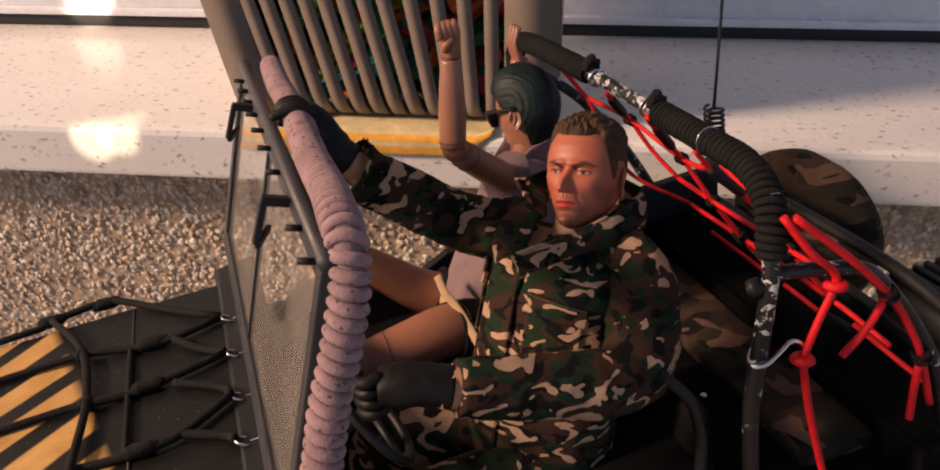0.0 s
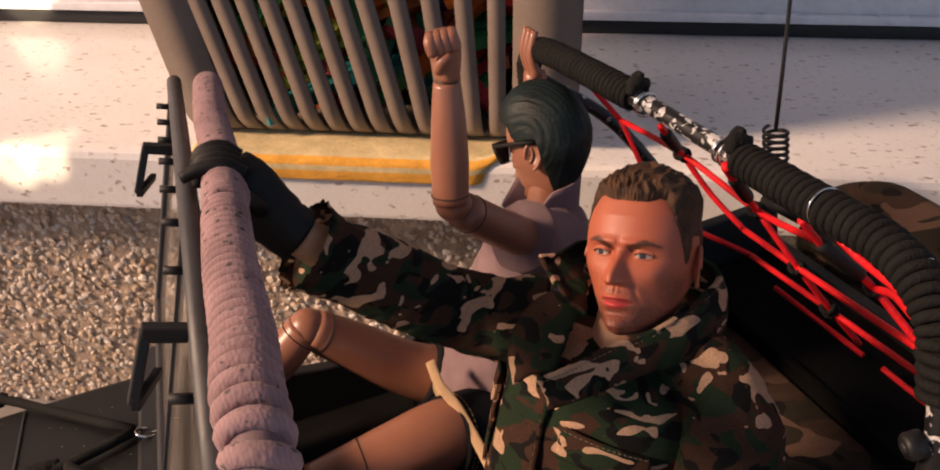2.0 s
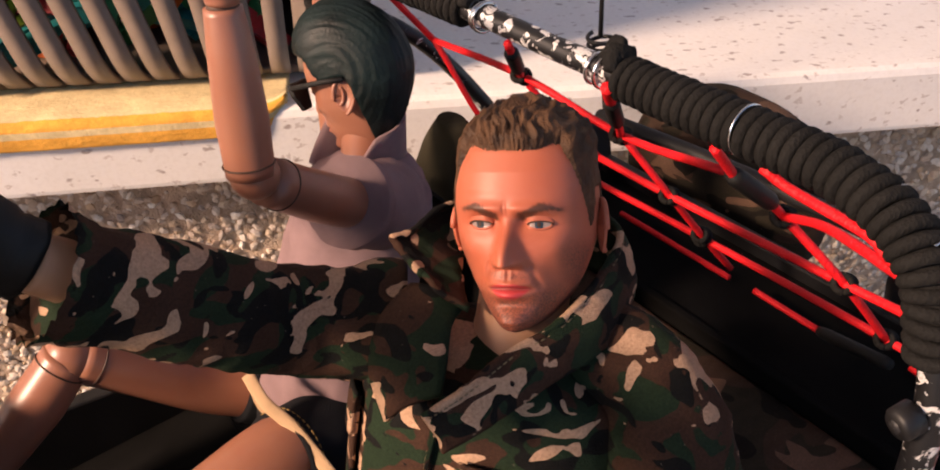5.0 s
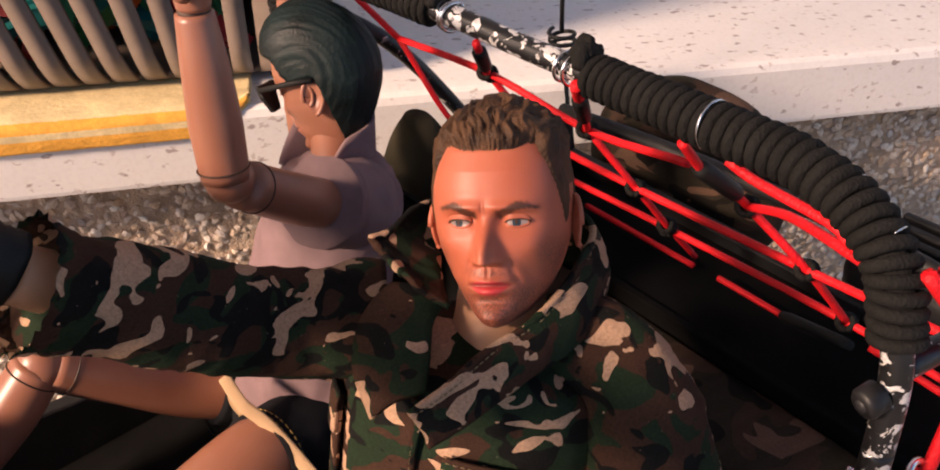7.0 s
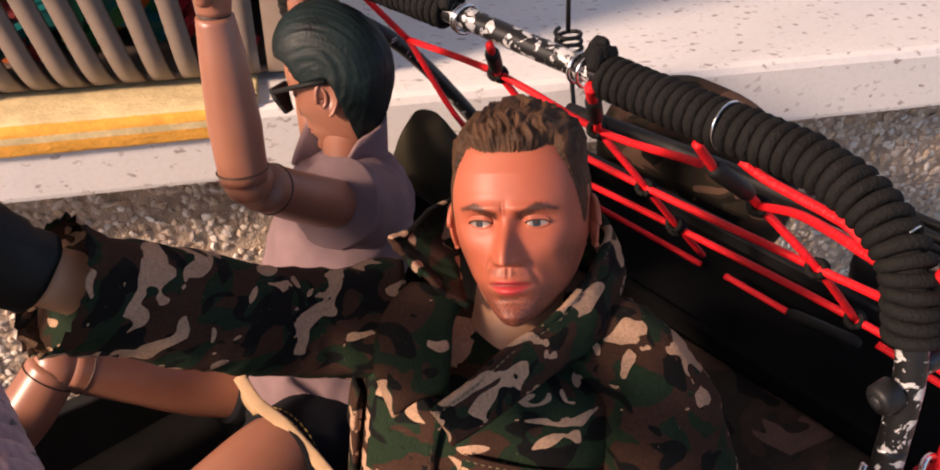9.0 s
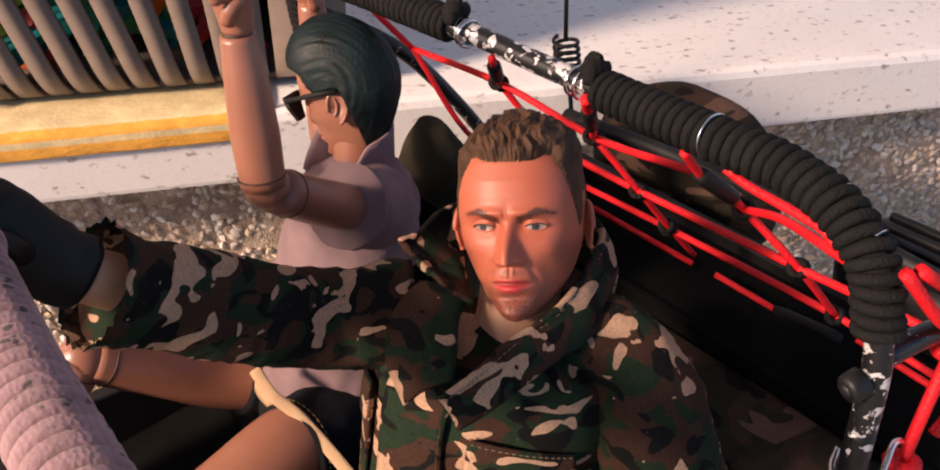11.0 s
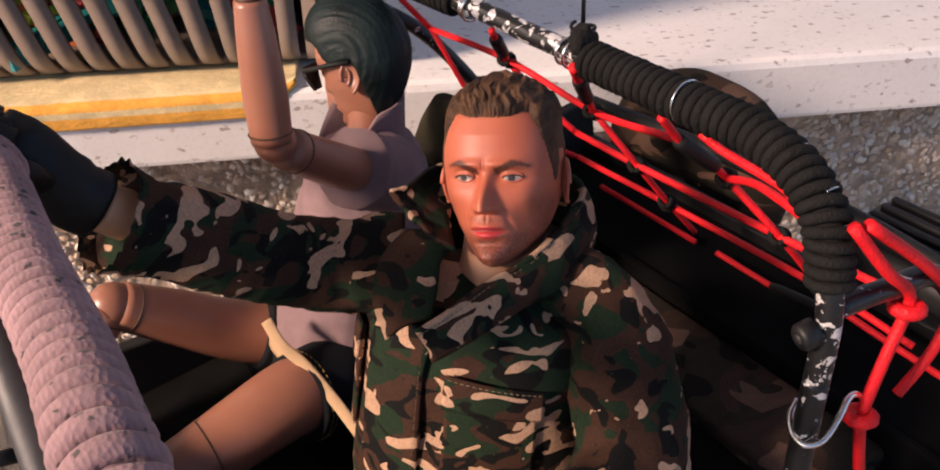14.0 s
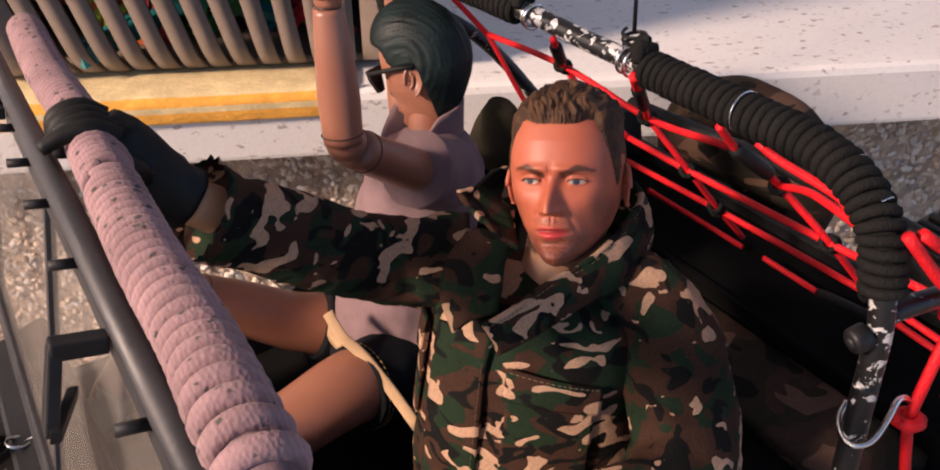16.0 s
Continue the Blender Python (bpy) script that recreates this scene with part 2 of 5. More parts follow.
M_TERRAZZO = terrazzo("terrazzo")
M_PEBBLE = island_mat("washed_pebble", ((0.0, (0.60, 0.47, 0.34)), (0.22, (0.74, 0.65, 0.55)), (0.4, (0.52, 0.37, 0.23)), (0.55, (0.80, 0.75, 0.67)), (0.7, (0.42, 0.32, 0.25)), (0.82, (0.68, 0.54, 0.40)), (0.93, (0.34, 0.29, 0.26)), (1.0, (0.76, 0.69, 0.62))), 0.6)
M_MORTAR = plain("mortar", (0.44, 0.33, 0.24), 0.95, vary=0.35, scale=90, relief=0.6, dist=0.002)
M_FLOOR = plain("grey_cement", (0.26, 0.24, 0.22), 0.9, vary=0.2, scale=14, relief=0.3, dist=0.001)
M_WHITE = plain("white_powder_coat", (0.82, 0.82, 0.85), 0.3, vary=0.04, scale=20)
M_GASKET = plain("black_gasket", (0.015, 0.015, 0.017), 0.6, vary=0.3)
M_WALL = plain("cream_wall_paint", (0.62, 0.58, 0.52), 0.9, vary=0.06, scale=6)
M_BASKET = plain("taupe_plastic", (0.205, 0.160, 0.130), 0.42, vary=0.06, scale=30, relief=0.08)
M_PEG = island_mat("coloured_plastic", ((0.0, (0.50, 0.02, 0.03)), (0.18, (0.02, 0.25, 0.09)), (0.36, (0.02, 0.24, 0.26)), (0.52, (0.10, 0.04, 0.22)), (0.66, (0.72, 0.16, 0.02)), (0.76, (0.03, 0.30, 0.10)), (0.88, (0.42, 0.55, 0.06))), 0.35, per_object=True)
M_TOWEL_Y = cloth("yellow_terry", (0.70, 0.56, 0.30), 650, vary=0.2, relief=0.9, looped=True)
M_TOWEL_O = cloth("orange_terry", (0.86, 0.42, 0.07), 650, vary=0.2, relief=0.9, looped=True)
M_BLACK = plain("black_plastic", (0.010, 0.010, 0.011), 0.52, vary=0.35, scale=70, spec=0.35)
M_TUB = plain("dull_black_sheet", (0.0065, 0.0063, 0.0062), 0.9, vary=0.4, scale=50, spec=0.03)
M_BAR = plain("dark_grey_plastic", (0.030, 0.030, 0.033), 0.5, vary=0.25, scale=60)
M_RUBBER = plain("rubber", (0.02, 0.02, 0.02), 0.75, vary=0.3, scale=90)
M_CHIP = chipped("chipped_paint_tube")
M_CHIP_LOW = chipped("scratched_paint_tube", 0.625)
M_STEEL = plain("bright_steel", (0.75, 0.74, 0.72), 0.18, 1.0, vary=0.1, scale=90)
M_PINK = cord_mat("mauve_cord", (0.32, 0.205, 0.208), (0.06, 0.062, 0.055), 0.95)
M_BCORD = cord_mat("black_cord", (0.0095, 0.0092, 0.0085), None, 0.85, 0.2, 1500.0)
M_RCORD = cord_mat("red_cord", (0.72, 0.008, 0.012), None, 0.6, 0.35)
M_SLEEVE = plain("shrink_sleeve", (0.008, 0.008, 0.008), 0.6, vary=0.2, spec=0.3)
M_CAMO = camo("woodland_print", (0.50, 0.325, 0.215), (0.015, 0.030, 0.015), (0.050, 0.025, 0.016), (0.007, 0.007, 0.0065), 80, amount=0.590)
M_CAMO_DULL = camo("worn_woodland_print", (0.150, 0.088, 0.060), (0.034, 0.028, 0.019), (0.060, 0.036, 0.025), (0.012, 0.010, 0.008), 36, amount=0.60)
M_SKIN = skin_like("painted_vinyl", (0.42, 0.120, 0.063), 0.5, (0.42, 0.040, 0.042))
M_SKIN_W = skin_like("tan_vinyl", (0.31, 0.137, 0.085), 0.36, (0.45, 0.12, 0.09))
M_NECK = skin_like("pale_vinyl", (0.56, 0.31, 0.175), 0.45)
M_TUBE_GREY = plain("grey_mauve_underwrap", (0.20, 0.13, 0.14), 0.8, vary=0.3, scale=200)
M_HAIR = plain("brown_sculpted_hair", (0.066, 0.033, 0.016), 0.6, vary=0.6, scale=260, relief=0.6, dist=0.0006, spec=0.25)
M_HAIR_W = plain("teal_black_sculpted_hair", (0.0030, 0.0105, 0.0110), 0.55, vary=0.6, scale=120, relief=0.3, dist=0.0005, spec=0.3)
M_BROW = plain("painted_brow", (0.055, 0.028, 0.016), 0.6)
M_EYEW = plain("painted_eye_white", (0.28, 0.22, 0.20), 0.35, vary=0.05)
M_IRIS = plain("painted_iris", (0.018, 0.040, 0.060), 0.4, vary=0.2)
M_GLOVE = plain("black_glove", (0.006, 0.006, 0.006), 0.55, vary=0.3, scale=150, spec=0.25)
M_SHIRT = cloth("mauve_grey_shirt", (0.25, 0.170, 0.178), 1100)
M_DENIM = cloth("black_denim", (0.012, 0.013, 0.016), 900)
M_BELT = cloth("tan_strap", (0.56, 0.38, 0.22), 1200)
M_SHOE = cloth("pale_canvas", (0.52, 0.50, 0.33), 900)
M_STITCH = plain("tan_thread", (0.17, 0.13, 0.07), 0.9)
M_OCHRE_THREAD = plain("ochre_thread", (0.34, 0.22, 0.06), 0.9)
M_OLIVE = cloth("olive_cloth", (0.035, 0.030, 0.018), 700)


def hood_paint(name):
    """Dull black paint, sprayed over with an ochre flash and scattered dust."""
    m, nt, b = mat(name, 0.5)
    v = coords(nt)
    n = tex_noise(nt, v, 55, 4, 0.6, 0.3)
    tc = nt.nodes.new("ShaderNodeSeparateXYZ")
    nt.links.new(v, tc.inputs[0])

    def calc(op, a, bb, cl=False):
        q = nt.nodes.new("ShaderNodeMath")
        q.operation = op
        q.use_clamp = cl
        for i, s in enumerate((a, bb)):
            if hasattr(s, "default_value"):
                nt.links.new(s, q.inputs[i])
            else:
                q.inputs[i].default_value = s
        return q.outputs[0]
    # ochre where x + 0.55 y lies forward of the flash's edge
    d = calc('ADD', calc('MULTIPLY', tc.outputs[0], 1.0), calc('MULTIPLY', tc.outputs[1], 0.30))
    edge = calc('MULTIPLY', calc('SUBTRACT', -0.056, d), 220, True)
    wv = nt.nodes.new("ShaderNodeTexWave")
    wv.inputs["Scale"].default_value = 14
    wv.inputs["Distortion"].default_value = 2.2
    wv.inputs["Detail"].default_value = 1.0
    mp = nt.nodes.new("ShaderNodeMapping")
    mp.inputs["Rotation"].default_value = (0, 0, 0.9)
    nt.links.new(v, mp.inputs[0])
    nt.links.new(mp.outputs[0], wv.inputs["Vector"])
    streak = ramp(nt, wv.outputs["Fac"], ((0.30, (0, 0, 0)), (0.46, (1, 1, 1))))
    f = mix(nt, 1.0, edge, streak, 'MULTIPLY')
    och = ramp(nt, n, ((0.3, (0.42, 0.22, 0.06)), (0.7, (0.62, 0.36, 0.12))))
    blk = ramp(nt, n, ((0.3, (0.004, 0.004, 0.004)), (0.7, (0.010, 0.0095, 0.009))))
    c = mix(nt, f, blk, och)
    dust = nt.nodes.new("ShaderNodeTexVoronoi")
    dust.inputs["Scale"].default_value = 260
    nt.links.new(v, dust.inputs["Vector"])
    c = mix(nt, ramp(nt, dust.outputs["Distance"], ((0.0, (0.8, 0.8, 0.8)), (0.06, (0.5, 0.5, 0.5)), (0.09, (0, 0, 0)))), c, (0.30, 0.27, 0.22))
    nt.links.new(c, b.inputs["Base Color"])
    b.inputs["Specular IOR Level"].default_value = 0.18
    bump(nt, b, tex_noise(nt, v, 800, 2), 0.1, 0.0003)
    return m


M_HOOD = hood_paint("hood_paint")


def glass(name):
    """Clear plastic gone hazy, with a clean window left in each pane."""
    m, nt, b = mat(name, 0.22, 0, (0.30, 0.27, 0.24))
    v = coords(nt)
    n = tex_noise(nt, v, 40, 5, 0.6)
    haze = ramp(nt, n, ((0.3, (0.22,) * 3), (0.8, (0.36,) * 3)))
    for cy, cz, ry, rz in ((0.056, -0.033, 0.022, 0.013), (0.139, -0.031, 0.021, 0.0105)):
        mp = nt.nodes.new("ShaderNodeMapping")
        mp.vector_type = 'TEXTURE'
        mp.inputs["Location"].default_value = (0, cy, cz)
        mp.inputs["Scale"].default_value = (1.0, ry, rz)
        nt.links.new(v, mp.inputs[0])
        flat = nt.nodes.new("ShaderNodeVectorMath")
        flat.operation = 'MULTIPLY'
        flat.inputs[1].default_value = (0, 1, 1)
        nt.links.new(mp.outputs[0], flat.inputs[0])
        far = nt.nodes.new("ShaderNodeVectorMath")
        far.operation = 'LENGTH'
        nt.links.new(flat.outputs[0], far.inputs[0])
        haze = mix(nt, ramp(nt, far.outputs["Value"], ((0.0, (1, 1, 1)), (0.93, (1, 1, 1)), (1.0, (0, 0, 0)))), haze, (0.10, 0.10, 0.10))
    nt.links.new(haze, b.inputs["Alpha"])
    nt.links.new(ramp(nt, n, ((0.3, (0.16,) * 3), (0.8, (0.34,) * 3))), b.inputs["Roughness"])
    return m


M_GLASS = glass("hazy_clear_plastic")

# ---- mesh helpers ----


def on_vehicle(ob):
    while ob is not None and ob.parent is not None:
        ob = ob.parent
    return ob is not None and bool(ob.get("body"))


def link(name, verts, faces, material, parent=None, label="", smooth=True, matrix=None):
    if matrix is JM or on_vehicle(parent):
        verts = [BODY @ Vector(v) for v in verts]
    me = bpy.data.meshes.new(name)
    me.from_pydata([tuple(v) for v in verts], [], faces)
    mats = material if isinstance(material, (list, tuple)) else [material]
    for q in mats:
        me.materials.append(q)
    me.polygons.foreach_set("use_smooth", [smooth] * len(me.polygons))
    me.update()
    ob = new(name, me)
    if parent is not None:
        ob.parent = parent
    if matrix is not None:
        ob.matrix_world = matrix
    if label:
        ob["label"] = label
    return ob


class Shape:
    """Gathers vertices and faces, with a material number for each face."""

    def __init__(self):
        self.v, self.f, self.m, self.paint = [], [], [], {}

    def add(self, verts, faces, number=0):
        o = len(self.v)
        self.v += [Vector(p) for p in verts]
        self.f += [tuple(i + o for i in q) for q in faces]
        self.m += [number] * len(faces)
        return self

    def make(self, name, material, parent=None, label="", smooth=True, matrix=None):
        ob = link(name, self.v, self.f, material, parent, label, smooth, matrix)
        ob.data.polygons.foreach_set("material_index", self.m)
        return ob


def spline(pts, n):
    """A smooth run of n + 1 points through pts (Catmull-Rom)."""
    p = [Vector(q) for q in pts]
    if len(p) == 2:
        return [p[0].lerp(p[1], i / n) for i in range(n + 1)]
    e = [p[0] * 2 - p[1]] + p + [p[-1] * 2 - p[-2]]
    out = []
    for i in range(n + 1):
        s = i / n * (len(p) - 1)
        k = min(int(s), len(p) - 2)
        t = s - k
        a, b, c, d = e[k], e[k + 1], e[k + 2], e[k + 3]
        out.append(0.5 * (2 * b + (c - a) * t + (2 * a - 5 * b + 4 * c - d) * t * t + (3 * b - a - 3 * c + d) * t ** 3))
    return out


def frames(path, hint=None):
    """Tangent, side and up at each point, carried along without twist."""
    n = len(path)
    tan = [(path[min(i + 1, n - 1)] - path[max(i - 1, 0)]).normalized() for i in range(n)]
    h = Vector(hint) if hint else (Vector((0, 0, 1)) if abs(tan[0].z) < 0.9 else Vector((1, 0, 0)))
    side = tan[0].cross(h).normalized()
    res = []
    for t in tan:
        side = (side - t * side.dot(t)).normalized()
        res.append((t, side, side.cross(t).normalized()))
    return res


def tube(path, radius, seg=10, hint=None, flat=1.0, wobble=None, caps=True):
    """A round or flattened tube along points; radius a number or one for each point."""
    path = [Vector(p) for p in path]
    fr = frames(path, hint)
    n = len(path)
    v, f = [], []
    for i, (p, (t, s, u)) in enumerate(zip(path, fr)):
        r = radius[i] if isinstance(radius, (list, tuple)) else radius
        fl = flat[i] if isinstance(flat, (list, tuple)) else flat
        for k in range(seg):
            a = 2 * math.pi * k / seg
            q = p + s * (math.cos(a) * r) + u * (math.sin(a) * r * fl)
            if wobble:
                q = q + (q - p).normalized() * wobble(q, i / (n - 1), a)
            v.append(q)
    for i in range(n - 1):
        for k in range(seg):
            k2 = (k + 1) % seg
            f.append((i * seg + k, i * seg + k2, (i + 1) * seg + k2, (i + 1) * seg + k))
    if caps:
        f.append(tuple(range(seg - 1, -1, -1)))
        f.append(tuple((n - 1) * seg + k for k in range(seg)))
    return v, f


def lerp_list(values, n):
    """n + 1 values read off a short list."""
    out = []
    for i in range(n + 1):
        s = i / n * (len(values) - 1)
        k = min(int(s), len(values) - 2)
        out.append(values[k] + (values[k + 1] - values[k]) * (s - k))
    return out


def limb(pts, radii, n=24, seg=20, flat=1.0, wobble=None, hint=None):
    return tube(spline(pts, n), lerp_list(radii, n), seg, hint, flat, wobble)


def ball(c, r, nu=16, nv=10, stretch=(1, 1, 1), turn=None):
    v, f = [], []
    for j in range(nv + 1):
        th = math.pi * j / nv
        for i in range(nu):
            ph = 2 * math.pi * i / nu
            q = Vector((math.sin(th) * math.cos(ph) * stretch[0], math.sin(th) * math.sin(ph) * stretch[1], math.cos(th) * stretch[2])) * r
            v.append(Vector(c) + (turn @ q if turn else q))
    for j in range(nv):
        for i in range(nu):
            i2 = (i + 1) % nu
            f.append((j * nu + i, (j + 1) * nu + i, (j + 1) * nu + i2, j * nu + i2))
    return v, f


def box(lo, hi, bevel=0.0):
    """A box with its edges rounded off."""
    bm = bmesh.new()
    bmesh.ops.create_cube(bm, size=1)
    lo, hi = Vector(lo), Vector(hi)
    for q in bm.verts:
        q.co = Vector([(lo[i] + hi[i]) / 2 + q.co[i] * (hi[i] - lo[i]) for i in range(3)])
    if bevel:
        bmesh.ops.bevel(bm, geom=bm.edges[:], offset=bevel, segments=2, profile=0.5, affect='EDGES')
    bm.verts.ensure_lookup_table()
    bm.verts.index_update()
    v = [q.co.copy() for q in bm.verts]
    f = [tuple(q.index for q in p.verts) for p in bm.faces]
    bm.free()
    return v, f


def prism(outline, d, bevel=0.0):
    """A flat outline (points) given the thickness vector d."""
    bm = bmesh.new()
    a = [bm.verts.new(Vector(p)) for p in outline]
    b = [bm.verts.new(Vector(p) + Vector(d)) for p in outline]
    n = len(a)
    bm.faces.new(a[::-1])
    bm.faces.new(b)
    for i in range(n):
        bm.faces.new((a[i], a[(i + 1) % n], b[(i + 1) % n], b[i]))
    bmesh.ops.recalc_face_normals(bm, faces=bm.faces[:])
    if bevel:
        bmesh.ops.bevel(bm, geom=bm.edges[:], offset=bevel, segments=2, profile=0.5, affect='EDGES')
    bm.verts.index_update()
    v = [q.co.copy() for q in bm.verts]
    f = [tuple(q.index for q in p.verts) for p in bm.faces]
    bm.free()
    return v, f


def lerp_at(values, w):
    """The value at w (0 to 1) along a short list, or the number itself."""
    if not isinstance(values, (list, tuple)):
        return values
    q = w * (len(values) - 1)
    j = min(int(q), len(values) - 2)
    return values[j] + (values[j + 1] - values[j]) * (q - j)


def helix(path, around, r, pitch, per=14, seg=7, jitter=0.0, start=0.0):
    """A cord of radius r wound round a path, whose centre line keeps at 'around'."""
    path = [Vector(p) for p in path]
    ln = [0.0]
    for a, b in zip(path, path[1:]):
        ln.append(ln[-1] + (b - a).length)
    fr = frames(path)
    pts, rads = [], []
    k, s, i, a = 0, 0.0, 0, start
    while s < ln[-1]:
        w = s / ln[-1]
        pt = lerp_at(pitch, w)
        while k < len(path) - 2 and ln[k + 1] < s:
            k += 1
        t = (s - ln[k]) / max(1e-9, ln[k + 1] - ln[k])
        c = path[k].lerp(path[k + 1], t)
        sd = fr[k][1].lerp(fr[k + 1][1], t).normalized()
        up = fr[k][2].lerp(fr[k + 1][2], t).normalized()
        rad = around + jitter * noise.noise(Vector((i * 0.13, 3.1, start)))
        pts.append(c + sd * (math.cos(a) * rad) + up * (math.sin(a) * rad))
        rads.append(lerp_at(r, w))
        a += 2 * math.pi / per
        s += pt / per
        i += 1
    return tube(pts, rads, seg, flat=1.0)


def ring(c, axis, major, minor, nu=28, nv=8, arc=1.0):
    c, axis = Vector(c), Vector(axis).normalized()
    s = axis.orthogonal().normalized()
    u = axis.cross(s)
    n = nu if arc >= 1 else nu + 1
    pts = [c + (s * math.cos(2 * math.pi * arc * i / nu) + u * math.sin(2 * math.pi * arc * i / nu)) * major for i in range(nu + 1)]
    return tube(pts, minor, nv)


def empty(name, matrix, **tags):
    ob = new(name)
    ob.empty_display_size = 0.01
    ob.matrix_world = matrix
    return tagged(ob, **tags)


def vehicle_empty(name, **tags):
    """An Empty that holds parts given in the vehicle's own axes."""
    ob = empty(name, JM, **tags)
    ob["body"] = 1
    return ob


def piece(name, vf, material, parent, label="", smooth=True):
    """One mesh under a thing, in the thing's own coordinates."""
    return link(name, vf[0], vf[1], material, parent, label, smooth)


# ---- the setting: a low pebble-dashed wall, its terrazzo sill, sliding door ----
SILL_Y, SILL_Z, SILL_LOW, WALL_Y, DOOR_Y = 0.5956, 0.2183, 0.1822, 0.6250, 0.7967
tagged(link("ground", [(-40, -40, 0), (40, -40, 0), (40, 40, 0), (-40, 40, 0)], [(0, 1, 2, 3)], M_FLOOR, smooth=False), "plain grey cement terrace floor", "ground", kind="structure")
tagged(link("wall_low", *box((-3, WALL_Y + 0.0012, -0.02), (3, 1.3, SILL_LOW)), M_MORTAR, smooth=False), "low wall dashed with washed pebbles under the door sill", "wall", kind="structure")

ico = bmesh.new()
bmesh.ops.create_icosphere(ico, subdivisions=1, radius=1.0)
ico.verts.index_update()
IV = np.array([tuple(v.co) for v in ico.verts])
IF = np.array([[v.index for v in f.verts] for f in ico.faces])
ico.free()


def pebbles(x0, x1, z0, z1, step, seed):
    """Pebbles pressed into the upright face of the low wall."""
    rng = np.random.default_rng(seed)
    gx, gz = np.meshgrid(np.arange(x0, x1, step), np.arange(z0, z1, step))
    c = np.stack([gx.ravel(), gz.ravel()], 1)
    c += rng.uniform(-0.45, 0.45, c.shape) * step
    n = len(c)
    size = step * rng.uniform(0.48, 0.98, (n, 3)) * np.array([1.0, 0.80, 0.46])
    ang = rng.uniform(0, 2 * np.pi, n)
    tip = rng.uniform(-0.5, 0.5, n)
    lump = 1 + rng.uniform(-0.30, 0.26, (n, len(IV)))
    v = IV[None] * lump[..., None] * size[:, None]
    ct, st = np.cos(tip)[:, None], np.sin(tip)[:, None]
    vx, vd = v[..., 0] * ct - v[..., 2] * st, v[..., 0] * st + v[..., 2] * ct
    ca, sa = np.cos(ang)[:, None], np.sin(ang)[:, None]
    out = np.stack([vx * ca - v[..., 1] * sa, -vd, vx * sa + v[..., 1] * ca], 2)
    out[..., 0] += c[:, None, 0]
    out[..., 2] += c[:, None, 1]
    out[..., 1] += WALL_Y - rng.uniform(-0.0022, 0.0006, n)[:, None] + 0.0008
    f = (IF[None] + (np.arange(n) * len(IV))[:, None, None]).reshape(-1, 3)
    return out.reshape(-1, 3), f


pv, pf = pebbles(-0.46, 0.72, 0.002, SILL_LOW - 0.001, 0.0037, 4)
tagged(link("pebbles", pv.tolist(), pf.tolist(), M_PEBBLE, smooth=False), "beige and grey washed pebbles set in a low wall", "pebbles", kind="stuff")

prof = [(SILL_Y + 0.0025, SILL_LOW), (SILL_Y + 0.0004, SILL_LOW + 0.001), (SILL_Y, SILL_LOW + 0.003), (SILL_Y, SILL_Z - 0.005), (SILL_Y + 0.0012, SILL_Z - 0.0018), (SILL_Y + 0.0035, SILL_Z - 0.0003), (SILL_Y + 0.008, SILL_Z), (1.3, SILL_Z), (1.3, SILL_LOW)]
sv = [(x, y, z) for x in (-3.0, 3.0) for y, z in prof]
k = len(prof)
sf = [(i, (i + 1) % k, k + (i + 1) % k, k + i) for i in range(k)] + [tuple(range(k - 1, -1, -1)), tuple(range(k, 2 * k))]
tagged(link("door_sill", sv, sf, M_TERRAZZO, smooth=False), "pale speckled terrazzo door sill with a rounded edge", "sill", kind="structure")

door = empty("door_1", Matrix.Translation((0, DOOR_Y, SILL_Z)), label="white sliding door leaf on a black rubber seal", category="door", kind="structure")
piece("seal", box((-3, 0.0, 0.0005), (3, 0.05, 0.0095), 0.001), M_GASKET, door, "black rubber seal")
piece("bottom_rail", box((-3, 0.003, 0.0095), (3, 0.045, 0.058), 0.0015), M_WHITE, door)
piece("rail_lip", box((-3, -0.003, 0.0105), (3, 0.003, 0.0165), 0.0008), M_WHITE, door)
piece("door_panel", box((-3, 0.012, 0.058), (3, 0.04, 2.1), 0.001), M_WHITE, door)
tagged(link("wall_north", *box((-3, 0.86, SILL_Z), (3, 1.0, 2.6)), M_WALL, smooth=False), "cream wall behind the sliding door", "wall", kind="structure")
# unseen slab, added to cut the overhead sky and shade the right side
tagged(link("ceiling", *box((-2.90, -0.75, 2.2), (1.5, 1.0, 2.32)), M_WALL, smooth=False), "plain cream roof slab over the terrace", "ceiling", kind="structure")

# ---- laundry basket with pegs, on a towel on the sill ----
BX0, BX1, BY, BZ = -0.090, 0.1165, 0.6095, SILL_Z + 0.003
basket = empty("laundry_basket", Matrix.Translation((0, BY, BZ)), label="taupe plastic slatted basket holding coloured clothes pegs on a towel", category="basket")
BH, BD = 0.25, 0.115


def slat_lean(x):
    """The front splays towards one end."""
    return -0.21 * max(0.0, min(1.0, (0.078 - x) / 0.05))


def slat_path(x, top, lean):
    """A slat that rises from the rounded foot of the basket."""
    pts = []
    for i in range(15):
        a = min(1.0, i / 7) * math.pi / 2
        z = 0.022 * (1 - math.cos(a)) if i <= 7 else 0.022 + (top - 0.022) * (i - 7) / 7
        y = 0.020 * (1 - math.sin(a)) if i <= 7 else -0.010 * (i - 7) / 7
        pts.append((x + lean * z, y, z))
    return pts


